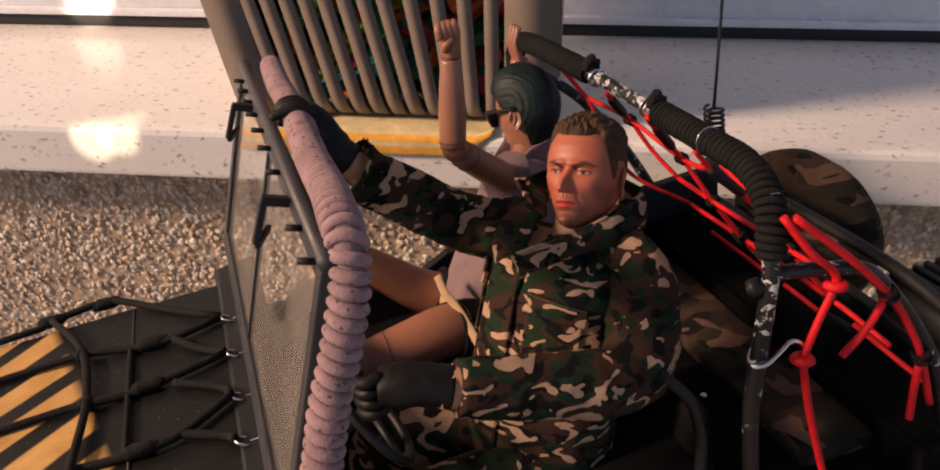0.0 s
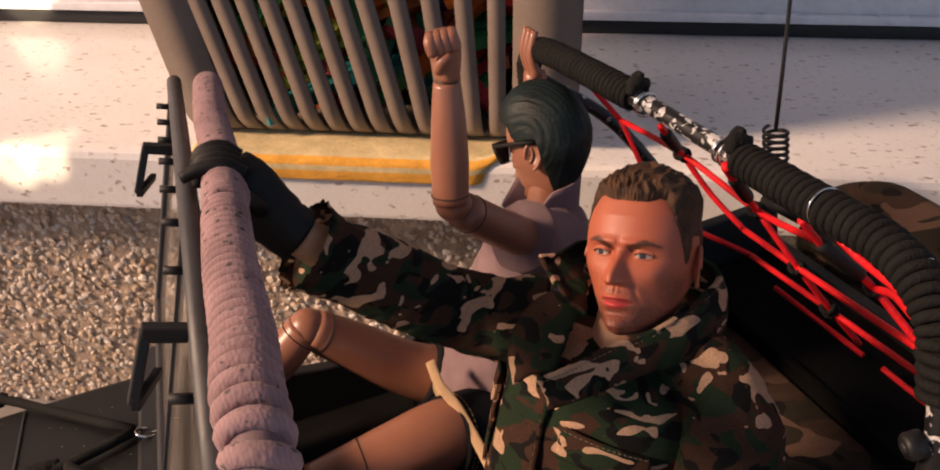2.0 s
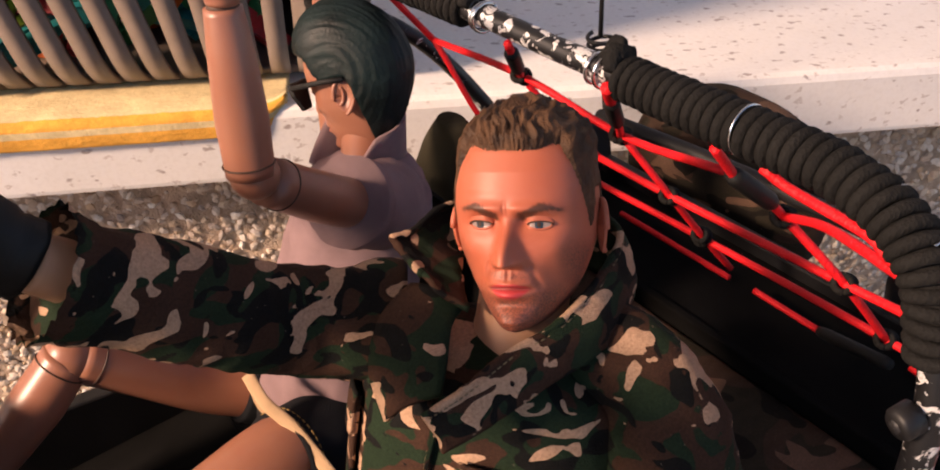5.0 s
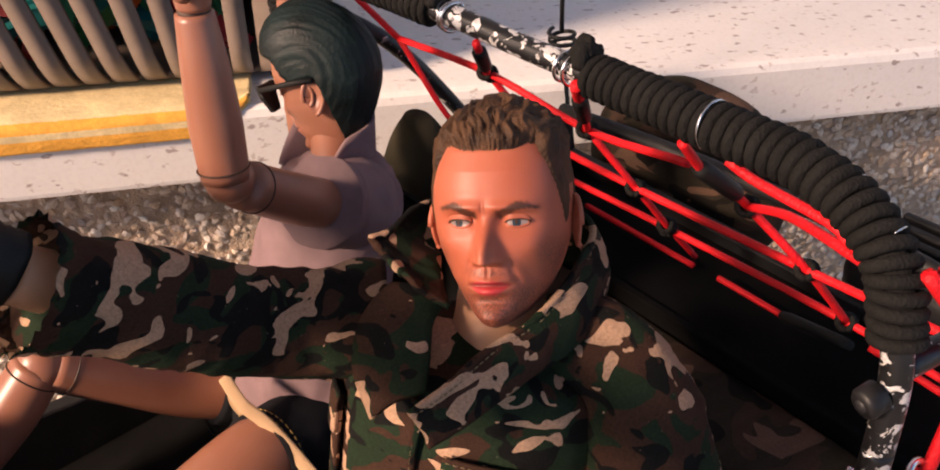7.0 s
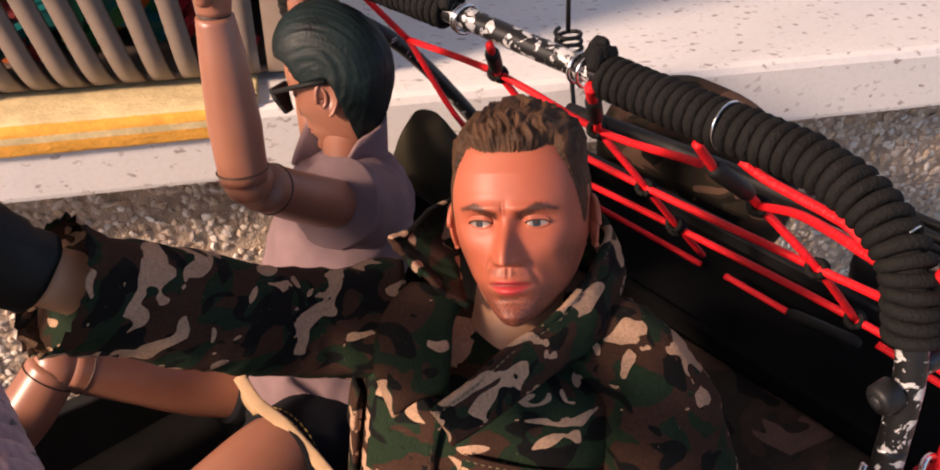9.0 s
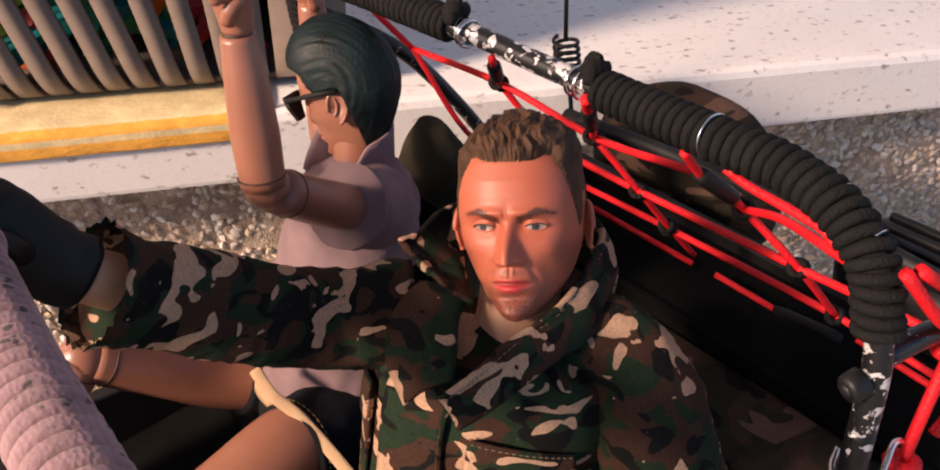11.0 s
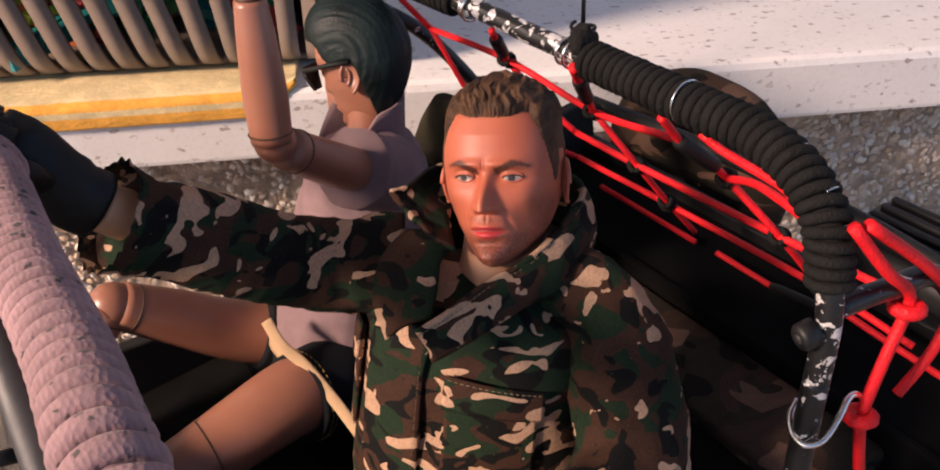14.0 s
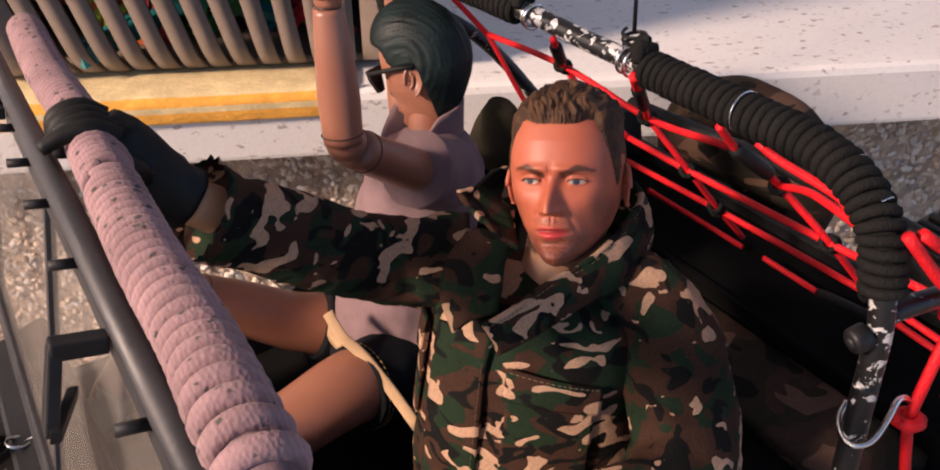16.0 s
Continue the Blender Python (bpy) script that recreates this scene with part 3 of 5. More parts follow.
def ribbon(pts, wide, thick, side=(1, 0, 0)):
    sd = Vector(side)
    fr = frames([Vector(p) for p in pts], (0, 1, 0))
    v, f = [], []
    for p, (t, s, u) in zip(pts, fr):
        nrm = sd.cross(t).normalized()
        for a, b in ((-1, -1), (-0.8, -1.25), (0.8, -1.25), (1, -1), (1, 1), (-1, 1)):
            v.append(Vector(p) + sd * (a * wide / 2) + nrm * (b * thick / 2))
    for i in range(len(pts) - 1):
        for k2 in range(6):
            f.append((i * 6 + k2, i * 6 + (k2 + 1) % 6, i * 6 + 6 + (k2 + 1) % 6, i * 6 + 6 + k2))
    f += [(5, 4, 3, 2, 1, 0), tuple(len(v) - 6 + q for q in range(6))]
    return v, f


SLATS = 12
for i in range(SLATS):
    x = -0.0555 + 0.0120 * i
    piece("slat", ribbon(slat_path(x, BH, slat_lean(x)), 0.0084, 0.0028), M_BASKET, basket)
# the wide corner staves and the closed sides
for x0, x1 in ((BX0 + 0.002, BX0 + 0.0270), (BX1 - 0.0325, BX1)):
    xm = (x0 + x1) / 2
    piece("corner_panel", ribbon(slat_path(xm, BH, slat_lean(xm) * 0.8), x1 - x0, 0.003), M_BASKET, basket)
piece("foot_band", box((BX0 + 0.002, 0.012, 0.0), (BX1 - 0.006, BD, 0.004), 0.0015), M_BASKET, basket)
piece("rim", box((BX0 - 0.050, -0.020, BH - 0.012), (BX1 + 0.012, BD + 0.012, BH), 0.003), M_BASKET, basket)
for x, ln in ((BX0 + 0.0025, -0.16), (BX1 - 0.002, 0.0)):
    piece("side_panel", prism([(x, 0.014, 0.004), (x, BD, 0.004), (x + ln * BH, BD, BH - 0.01), (x + ln * BH, -0.008, BH - 0.01)], (0.0028, 0, 0)), M_BASKET, basket, smooth=False)
piece("back_panel", prism([(BX0, BD - 0.002, 0.004), (BX1 - 0.002, BD - 0.002, 0.004), (BX1 - 0.002, BD - 0.002, BH - 0.01), (BX0 - 0.036, BD - 0.002, BH - 0.01)], (0, 0.0028, 0)), M_BASKET, basket, smooth=False)

# clothes pegs: two prongs on a spring
prong = Shape()
for s in (-1, 1):
    prong.add(*prism([(-0.032, s * 0.0014, -0.0045), (0.012, s * 0.0016, -0.0045), (0.034, s * 0.0052, -0.0035), (0.034, s * 0.0052, 0.0035), (0.012, s * 0.0016, 0.0045), (-0.032, s * 0.0014, 0.0045)], (0, s * 0.0036, 0)))
prong.add(*ring((0.004, 0, 0), (0, 0, 1), 0.0036, 0.0009, 12, 5))
peg0 = tagged(prong.make("clothes_peg", M_PEG, smooth=False), "coloured plastic clothes peg lying in the slatted basket", "clothes peg", "pegs in the basket")
rp = random.Random(11)
spots = []
for i in range(112):
    z = BZ + 0.014 + 0.150 * (i / 112) + rp.uniform(-0.006, 0.006)
    x = rp.uniform(BX0 + 0.030, BX1 - 0.044)
    y = BY + 0.026 + rp.uniform(0.0, 0.03) + (0.03 if i % 3 == 0 else 0)
    spots.append(pose(x, y, z, rp.uniform(-60, 60), rp.uniform(-50, 50), rp.uniform(-70, 70)))
peg0.matrix_world = spots[0]
for m4 in spots[1:]:
    copy_thing(peg0, m4)


def towel():
    """A striped terry towel that lies on the sill and hangs over its edge."""
    sh = Shape()
    rows = [(SILL_Y + d, SILL_Z + h) for d, h in ((0.115, 0.0022), (0.045, 0.0024), (0.024, 0.0026), (0.012, 0.0028), (0.0060, 0.0026), (0.0015, 0.0016), (-0.0018, -0.0014), (-0.0025, -0.0045), (-0.0027, -0.0075), (-0.0024, -0.0112))]
    fine = spline([(0, y, z) for y, z in rows], 66)
    nx = 90
    x0, x1 = -0.086, 0.080
    top = []
    for j, p in enumerate(fine):
        for i in range(nx + 1):
            x = x0 + (x1 - x0) * i / nx
            curl = max(0, (x - 0.062) / 0.018) ** 2
            w = noise.noise(Vector((x * 30, p.y * 60, 0.3))) * 0.0008 + noise.noise(Vector((x * 900, j * 1.7, 1))) * 0.00035
            q = Vector((x - 0.004 * curl * (j / 66), p.y - (w if j > 40 else 0) + 0.010 * curl * (j > 30) * (j - 30) / 36, p.z + (w if j <= 40 else 0) + 0.004 * curl * (j > 34)))
            top.append(q)
    n1 = nx + 1
    faces, num = [], []
    for j in range(len(fine) - 1):
        d = fine[j].z
        orange = (SILL_Z - 0.0026 < d and fine[j].y < SILL_Y + 0.0012) or d < SILL_Z - 0.0055
        for i in range(nx):
            faces.append((j * n1 + i, (j + 1) * n1 + i, (j + 1) * n1 + i + 1, j * n1 + i + 1))
            num.append(1 if orange else 0)
    sh.v, sh.f, sh.m = top, faces, num
    ob = sh.make("towel", [M_TOWEL_Y, M_TOWEL_O])
    so = ob.modifiers.new("thick", 'SOLIDIFY')
    so.thickness = 0.0020
    return tagged(ob, "pale yellow terry towel with orange stripes under the basket", "towel")


towel()

# ---- the toy vehicle, in its own axes: x rearward, y to its far side, z up ----
jeep = vehicle_empty("toy_jeep", label="black open toy off-road vehicle with roll bar and folded windscreen", category="toy vehicle")


def jp(name, vf, material, label="", smooth=True, parent=None):
    return piece(name, vf, material, parent or jeep, label, smooth)


# bonnet and its scuttle
jp("bonnet", prism([(-0.30, 0.030, -0.088), (-0.030, 0.000, -0.088), (-0.030, 0.176, -0.088), (-0.070, 0.176, -0.088), (-0.30, 0.166, -0.088)], (0, 0, -0.05), 0.003), M_HOOD, "black bonnet with an ochre sprayed flash", smooth=False)
jp("bonnet_seam", box((-0.0716, 0.004, -0.0886), (-0.0708, 0.172, -0.0874)), M_GASKET)
jp("scuttle", prism([(-0.034, -0.004, -0.0875), (-0.014, -0.004, -0.0875), (-0.014, 0.196, -0.0875), (-0.034, 0.190, -0.0875)], (0, 0, -0.05), 0.002), M_BLACK, smooth=False)
jp("dashboard", box((-0.016, 0.0, -0.118), (-0.004, 0.090, -0.096), 0.003), M_TUB)
# windscreen
WS = Vector((0.030, 0, 0.086)).normalized()


def wsp(y, d, o=0.0):
    """A point of the windscreen: y across, d down from its top bar, o off its face towards the front."""
    u = (y + 0.004) / 0.207
    return Vector((0.0063 - 0.0017 * u, -0.020 + 0.2426 * u, 0.0058 - 0.0086 * u)) - WS * d + Vector((-0.94, 0, 0.33)) * o


ws = jp("windscreen", tube([wsp(-0.004, 0), wsp(0.203, 0)], 0.0026, 14), M_BAR, "dark grey plastic windscreen frame")
for y0, y1 in ((-0.004, 0.001), (0.196, 0.203)):
    jp("post", prism([wsp(y0, 0.002, 0.0018), wsp(y1, 0.002, 0.0018), wsp(y1, 0.092, 0.0018), wsp(y0, 0.092, 0.0018)], (0.0034, 0, -0.0012), 0.0006), M_BAR, parent=ws, smooth=False)
jp("bottom_rail", prism([wsp(0.0, 0.084, 0.0018), wsp(0.20, 0.084, 0.0018), wsp(0.20, 0.092, 0.0018), wsp(0.0, 0.092, 0.0018)], (0.0034, 0, -0.0012), 0.0006), M_BAR, parent=ws, smooth=False)
jp("top_channel", prism([wsp(0.0, 0.001, 0.0016), wsp(0.20, 0.001, 0.0016), wsp(0.20, 0.0065, 0.0016), wsp(0.0, 0.0065, 0.0016)], (0.0030, 0, -0.001), 0.0005), M_BAR, parent=ws, smooth=False)
jp("centre_bar", prism([wsp(0.099, 0.006, 0.0010), wsp(0.1015, 0.006, 0.0010), wsp(0.1015, 0.085, 0.0010), wsp(0.099, 0.085, 0.0010)], (0.0020, 0, -0.0007)), M_BAR, parent=ws, smooth=False)
for y0, y1 in ((0.001, 0.099), (0.1015, 0.196)):
    g = jp("pane", prism([wsp(y0, 0.006), wsp(y1, 0.006), wsp(y1, 0.085), wsp(y0, 0.085)], (0.0008, 0, -0.0003)), M_GLASS, "hazy scratched clear plastic pane", parent=ws, smooth=False)
    g.visible_shadow = False
for y in (0.0035, 0.0235, 0.0665, 0.0900, 0.110, 0.130, 0.148, 0.165, 0.182):
    jp("peg", tube([wsp(y, 0.0030, 0.001), wsp(y, 0.0030, 0.0062)], 0.0010, 10), M_BLACK, parent=ws)
for y in (0.044, 0.142):
    c = Shape()
    c.add(*prism([wsp(y - 0.0015, 0.0022, 0.002), wsp(y + 0.0015, 0.0022, 0.002), wsp(y + 0.0015, 0.0052, 0.002), wsp(y - 0.0015, 0.0052, 0.002)], tuple(Vector((-0.94, 0, 0.33)) * 0.0085), 0.0004))
    c.add(*prism([wsp(y - 0.0012, 0.0030, 0.0085), wsp(y + 0.0012, 0.0030, 0.0085), wsp(y - 0.0010, 0.0165, 0.0100), wsp(y - 0.0042, 0.0165, 0.0100)], tuple(Vector((-0.94, 0, 0.33)) * 0.0022), 0.0004))
    c.add(*prism([wsp(y - 0.0044, 0.0150, 0.0098), wsp(y + 0.0016, 0.0120, 0.0060), wsp(y + 0.0016, 0.0142, 0.0060), wsp(y - 0.0044, 0.0175, 0.0098)], tuple(Vector((-0.94, 0, 0.33)) * 0.0018), 0.0003))
    c.make("clip", M_BLACK, ws, smooth=False)

# cord-wound grab tube inside the windscreen
grab = [(0.0161, 0.2040, -0.0017), (0.0149, 0.1625, 0.0008), (0.0152, 0.1173, 0.0035), (0.0141, 0.0773, 0.0059), (0.0131, 0.0426, 0.0082), (0.0132, 0.0133, 0.0101), (0.0124, -0.0042, 0.0112), (0.0122, -0.0163, 0.0079), (0.0098, -0.0197, -0.0028), (0.0035, -0.0205, -0.0201), (-0.0020, -0.0209, -0.0331), (-0.0067, -0.0215, -0.0473), (-0.0150, -0.0220, -0.0715), (-0.0200, -0.0222, -0.0860)]
grab_path = spline(grab, 150)
gt = jp("grab_tube", tube(grab_path, 0.0037, 12), M_TUBE_GREY)
jp("cord_wrap", helix(grab_path[:36], 0.0040, 0.00120, 0.0026, 16, 8, 0.0001), M_PINK, "faded mauve braided cord", parent=gt)
jp("cord_wrap", helix(grab_path[36:], 0.0040, [0.00136, 0.0015, 0.0018, 0.00188, 0.00188], [0.0031, 0.0034, 0.0040, 0.0042, 0.0042], 22, 10, 0.0001, 1.0), M_PINK, "faded mauve braided cord", parent=gt)
for e0, e1, e2 in (((0.0160, 0.0880, 0.0085), (0.0135, 0.0860, 0.0095), (0.0105, 0.0850, 0.0080)), ((0.0185, 0.0875, 0.0075), (0.0195, 0.0850, 0.0040), (0.0180, 0.0835, 0.0005))):
    jp("frayed_end", limb([e0, e1, e2], [0.0012, 0.0008, 0.0003], 10, 8, 1.0, lambda q, t, a: 0.0003 * noise.noise(q * 900)), M_PINK, parent=gt)

# roll bar
bar_pts = [(0.1350, 0.0029, -0.155), (0.1350, 0.0029, -0.1075), (0.1394, 0.0036, -0.0806), (0.1437, 0.0040, -0.0566), (0.1458, 0.0064, -0.0452), (0.1486, 0.0104, -0.0356), (0.1516, 0.0198, -0.0294), (0.1533, 0.0342, -0.0265), (0.1524, 0.0552, -0.0256), (0.1513, 0.0804, -0.0250), (0.1492, 0.1082, -0.0236), (0.1465, 0.1344, -0.0213), (0.1440, 0.1600, -0.0200), (0.1425, 0.1980, -0.0205), (0.1420, 0.2150, -0.0225), (0.1420, 0.2262, -0.029), (0.1420, 0.2304, -0.0445), (0.1420, 0.2304, -0.155)]
bar_path = spline(bar_pts, 340)
POST_END = -0.072
rb = jp("roll_bar", tube([p for p in bar_path if p.z > POST_END or p.y > 0.1], 0.0029, 16), M_CHIP, "black paint chipped off a bright steel tube")
jp("lower_post", tube([p for p in bar_path if p.z < POST_END + 0.002 and p.y < 0.1], 0.00295, 16), M_CHIP_LOW, "black paint scratched in places", parent=rb)


def bar_at(y):
    """The point of the upper bar that lies y across the vehicle, and the way along it."""
    i = min(range(1, len(bar_path) - 1), key=lambda k: abs(bar_path[k].y - y) + (9 if bar_path[k].z < -0.034 else 0))
    return bar_path[i], (bar_path[i + 1] - bar_path[i - 1]).normalized()


near_wrap = [p for p in bar_path if p.z > -0.0490 and p.y < 0.0880]
far_wrap = [p for p in bar_path if p.y > 0.1400 and p.z > -0.052]
for run in (near_wrap, far_wrap):
    jp("under_wrap", tube(run, 0.0033, 18), M_BCORD, parent=rb)
jp("cord_wrap", helix(near_wrap, 0.0041, [0.00128, 0.00140, 0.00132, 0.00125], [0.00262, 0.00282, 0.00266, 0.00254], 22, 9, 0.0003), M_BCORD, "thick black braided cord", parent=rb)
jp("cord_wrap", helix(far_wrap, 0.0040, 0.00125, 0.00255, 20, 9, 0.0003), M_BCORD, "thick black braided cord", parent=rb)


def jp_knot(y):
    k = Shape()
    c = bar_at(y)[0]
    lump = lambda q, t, a: 0.0006 * noise.noise(q * 800)
    k.add(*limb([c + Vector((-0.0038, -0.001, 0.0028)), c + Vector((-0.001, 0, 0.0058)), c + Vector((0.0030, -0.001, 0.0046))], [0.0015, 0.0025, 0.0017], 14, 12, 1.0, lump))
    k.add(*limb([c + Vector((-0.0025, 0.0021, 0.0042)), c + Vector((0.0004, 0.0012, 0.0074)), c + Vector((0.0008, -0.0012, 0.0083))], [0.0015, 0.0018, 0.0008], 14, 12, 1.0, lump))
    return jp("cord_knot", (k.v, k.f), M_BCORD, parent=rb)


for y in (0.0890, 0.1385):
    jp_knot(y)
for y in (0.0935, 0.1340):
    for o, ml in ((0.0, 0.0038), (0.0020, 0.0036)):
        c, ax = bar_at(y + o)
        jp("steel_ring", ring(c + Vector((0, 0, -0.0004)), ax + Vector((0.12, 0, 0.06)), ml, 0.00050), M_STEEL, "bright split ring", parent=rb)
c, ax = bar_at(0.0535)
jp("steel_ring", ring(c, ax, 0.00515, 0.00030, 40, 6), M_STEEL, "bright wire ring", parent=rb)
for y, turn in ((0.0225, 0.5), (0.0135, 0.9)):
    c, ax = bar_at(y)
    sd = ax.cross(Vector((0, 0, 1))).normalized()
    up = sd.cross(ax)
    jp("wire_glint", tube([c + (sd * math.cos(a) + up * math.sin(a)) * 0.00490 + ax * 0.0006 * math.sin(a * 2) for a in [turn + 0.09 * i for i in range(9)]], 0.00022, 6), M_STEEL, "bright wire between the coils", parent=rb)
jp("knob", tube([(0.1437, 0.0040, -0.0566), (0.1412, 0.0049, -0.0570), (0.1408, 0.0050, -0.0570), (0.1376, 0.0056, -0.0574), (0.1368, 0.0058, -0.0575)], [0.0016, 0.0018, 0.0031, 0.0031, 0.0025], 18), M_BLACK, parent=rb)
jp("knob_socket", tube([(0.1369, 0.0058, -0.0575), (0.13655, 0.00585, -0.0575)], [0.0014, 0.0013], 6), M_GASKET, parent=rb)
jp("rear_brace", limb([(0.1455, 0.0045, -0.0535), (0.1620, 0.0030, -0.0565), (0.1831, 0.003, -0.0660), (0.2081, 0.003, -0.1082), (0.218, 0.003, -0.15)], [0.0026, 0.0026, 0.0028, 0.0030, 0.0030], 30, 12), M_CHIP_LOW, parent=rb)
jp("far_brace", limb([(0.1425, 0.2290, -0.036), (0.172, 0.222, -0.062), (0.196, 0.222, -0.098), (0.215, 0.222, -0.135)], [0.0028] * 4, 16, 12), M_CHIP_LOW, parent=rb)

# tub
jp("tub_floor", box((-0.02, -0.004, -0.166), (0.250, 0.225, -0.158), 0.001), M_TUB, smooth=False)
for i in range(7):
    jp("floor_plank", box((0.062 + i * 0.0155, 0.004, -0.158), (0.0765 + i * 0.0155, 0.205, -0.1555), 0.0005), M_TUB, smooth=False)
jp("far_side", prism([(-0.030, 0.216, -0.128), (0.060, 0.216, -0.140), (0.085, 0.216, -0.128), (0.250, 0.216, -0.122), (0.250, 0.216, -0.170), (-0.030, 0.216, -0.170)], (0, 0.006, 0), 0.001), M_BLACK, smooth=False)
jp("near_side", prism([(-0.030, -0.010, -0.138), (0.100, -0.010, -0.145), (0.130, -0.010, -0.156), (0.250, -0.010, -0.156), (0.250, -0.010, -0.170), (-0.030, -0.010, -0.170)], (0, 0.006, 0), 0.001), M_TUB, smooth=False)
jp("rear_bulkhead", box((0.2008, -0.004, -0.160), (0.2040, 0.218, -0.1440), 0.0008), M_TUB, smooth=False)
jp("rear_deck", box((0.2036, -0.004, -0.160), (0.250, 0.218, -0.1455), 0.001), M_TUB, smooth=False)
jp("tailboard", box((0.244, -0.008, -0.170), (0.250, 0.220, -0.140), 0.001), M_BLACK, smooth=False)
for x, y in ((0.1574, 0.0756), (0.1590, 0.11)):
    jp("screw", ball((x, y, -0.1550 if x < 0.18 else -0.1450), 0.0019, 12, 6, (1, 1, 0.45)), M_STEEL)
# far tub rail, and a ribbed box on the tail
jp("tub_rail", limb([(0.236, 0.205, -0.112), (0.240, 0.1286, -0.1097), (0.240, 0.0545, -0.1094), (0.236, 0.01, -0.115)], [0.0030] * 4, 20, 12), M_BLACK)
rib = jp("tail_box", box((0.250, 0.020, -0.160), (0.285, 0.085, -0.128), 0.006), M_BLACK)
for i in range(5):
    jp("rib", box((0.254 + i * 0.006, 0.024, -0.129), (0.2572 + i * 0.006, 0.080, -0.1255), 0.001), M_BLACK, parent=rib)
# chassis and wheels, standing level on the ground
for x in (-0.20, 0.205):
    for y in (-0.012, 0.222):
        foot = JM @ BODY @ Vector((x, y, -0.17))
        c = JM.inverted() @ Vector((foot.x, foot.y, 0.055))
        d = JM.inverted().to_3x3() @ Vector((-0.40, 0.916, 0))
        w = link("wheel", *tube([c - d * 0.017, c - d * 0.013, c + d * 0.013, c + d * 0.017], [0.048, 0.055, 0.055, 0.048], 40), M_RUBBER)
        w.parent = jeep
        rm = link("rim", *tube([c - d * 0.0185, c + d * 0.0185], 0.028, 28), M_BLACK)
        rm.parent = w
        jp("axle_strut", tube([BODY.inverted() @ c, (x, 0.105 + (y - 0.105) * 0.6, -0.168)], 0.006, 12), M_TUB)
jp("chassis", box((-0.26, 0.03, -0.186), (0.24, 0.18, -0.166), 0.004), M_TUB)
# driver's seat and wheel
seat = jp("driver_seat", box((0.075, 0.018, -0.152), (0.132, 0.100, -0.136), 0.006), M_TUB)
jp("seat_back", prism([(0.122, 0.022, -0.140), (0.122, 0.098, -0.140), (0.128, 0.096, -0.120), (0.128, 0.026, -0.120)], (0.007, 0, 0), 0.003), M_TUB, parent=seat)
jp("seat_frame", limb([(0.108, 0.010, -0.160), (0.118, 0.008, -0.125), (0.117, 0.009, -0.100), (0.108, 0.012, -0.085), (0.112, 0.03, -0.090), (0.122, 0.06, -0.105), (0.122, 0.10, -0.118), (0.108, 0.106, -0.15)], [0.0021] * 8, 50, 10), M_BLACK, "black bent seat tube", parent=seat)
seat2 = jp("passenger_seat", box((0.062, 0.128, -0.156), (0.125, 0.208, -0.146), 0.005), M_TUB)
jp("seat_back", prism([(0.124, 0.135, -0.148), (0.124, 0.205, -0.148), (0.140, 0.203, -0.092), (0.140, 0.138, -0.092)], (0.006, 0, 0), 0.003), M_TUB, parent=seat2)
sw_c, sw_n = Vector((0.012, 0.045, -0.086)), Vector((-0.80, 0.0, -0.45))
sw = jp("steering_wheel", ring(sw_c, sw_n, 0.0225, 0.0017, 48, 10), M_BLACK)
for a in (0.3, 2.4, 4.5):
    s1 = sw_n.normalized().orthogonal().normalized()
    u1 = sw_n.normalized().cross(s1)
    jp("spoke", tube([sw_c, sw_c + (s1 * math.cos(a) + u1 * math.sin(a)) * 0.0215], 0.0013, 8), M_BLACK, parent=sw)
jp("column", tube([sw_c, sw_c + sw_n.normalized() * 0.03], 0.0024, 10), M_BLACK, parent=sw)
# aerial on a coil spring
aer = jp("aerial", tube([(0.2515, 0.2205, -0.0880), (0.2550, 0.2205, -0.060), (0.2760, 0.2240, 0.10), (0.2970, 0.2260, 0.26)], [0.0010, 0.0009, 0.0008, 0.0007], 8), M_BLACK)
jp("spring", helix([(0.2515, 0.2205, -0.1030), (0.2515, 0.2205, -0.0955), (0.2515, 0.2205, -0.0875)], 0.0052, 0.0009, 0.0031, 20, 7), M_BLACK, parent=aer)
jp("base", tube([(0.2505, 0.2200, -0.16), (0.2515, 0.2205, -0.1030)], 0.0010, 8), M_BLACK, parent=aer)

# camouflage-covered pad on the load floor
pad = Shape()
pb = box((0.1678, 0.020, -0.1585), (0.2003, 0.204, -0.1500), 0.002)
pad.add(*pb)
po = pad.make("load_pad", M_CAMO_DULL, matrix=JM)
tagged(po, "flat pad in worn camouflage cloth on the load floor", "pad")


def spare_cover():
    """A slack cloth cover over the spare wheel on the tail."""
    v, f = [], []
    nu, nv = 48, 20
    c = Vector((0.2845, 0.1830, -0.1560))
    for j in range(nv + 1):
        s = j / nv
        for i in range(nu):
            a = 2 * math.pi * i / nu
            r = 0.0450 * math.sin(math.pi * (0.06 + 0.88 * s)) ** 0.34 + 0.0025 * noise.noise(Vector((math.cos(a) * 2.1, math.sin(a) * 2.1, s * 3)))
            off = (s - 0.5) * 0.036
            v.append(c + Vector((off - 0.22 * math.cos(a) * r, math.cos(a) * r, math.sin(a) * r)))
    for j in range(nv):
        for i in range(nu):
            f.append((j * nu + i, j * nu + (i + 1) % nu, (j + 1) * nu + (i + 1) % nu, (j + 1) * nu + i))
    f += [tuple(range(nu - 1, -1, -1)), tuple(nv * nu + i for i in range(nu))]
    return v, f


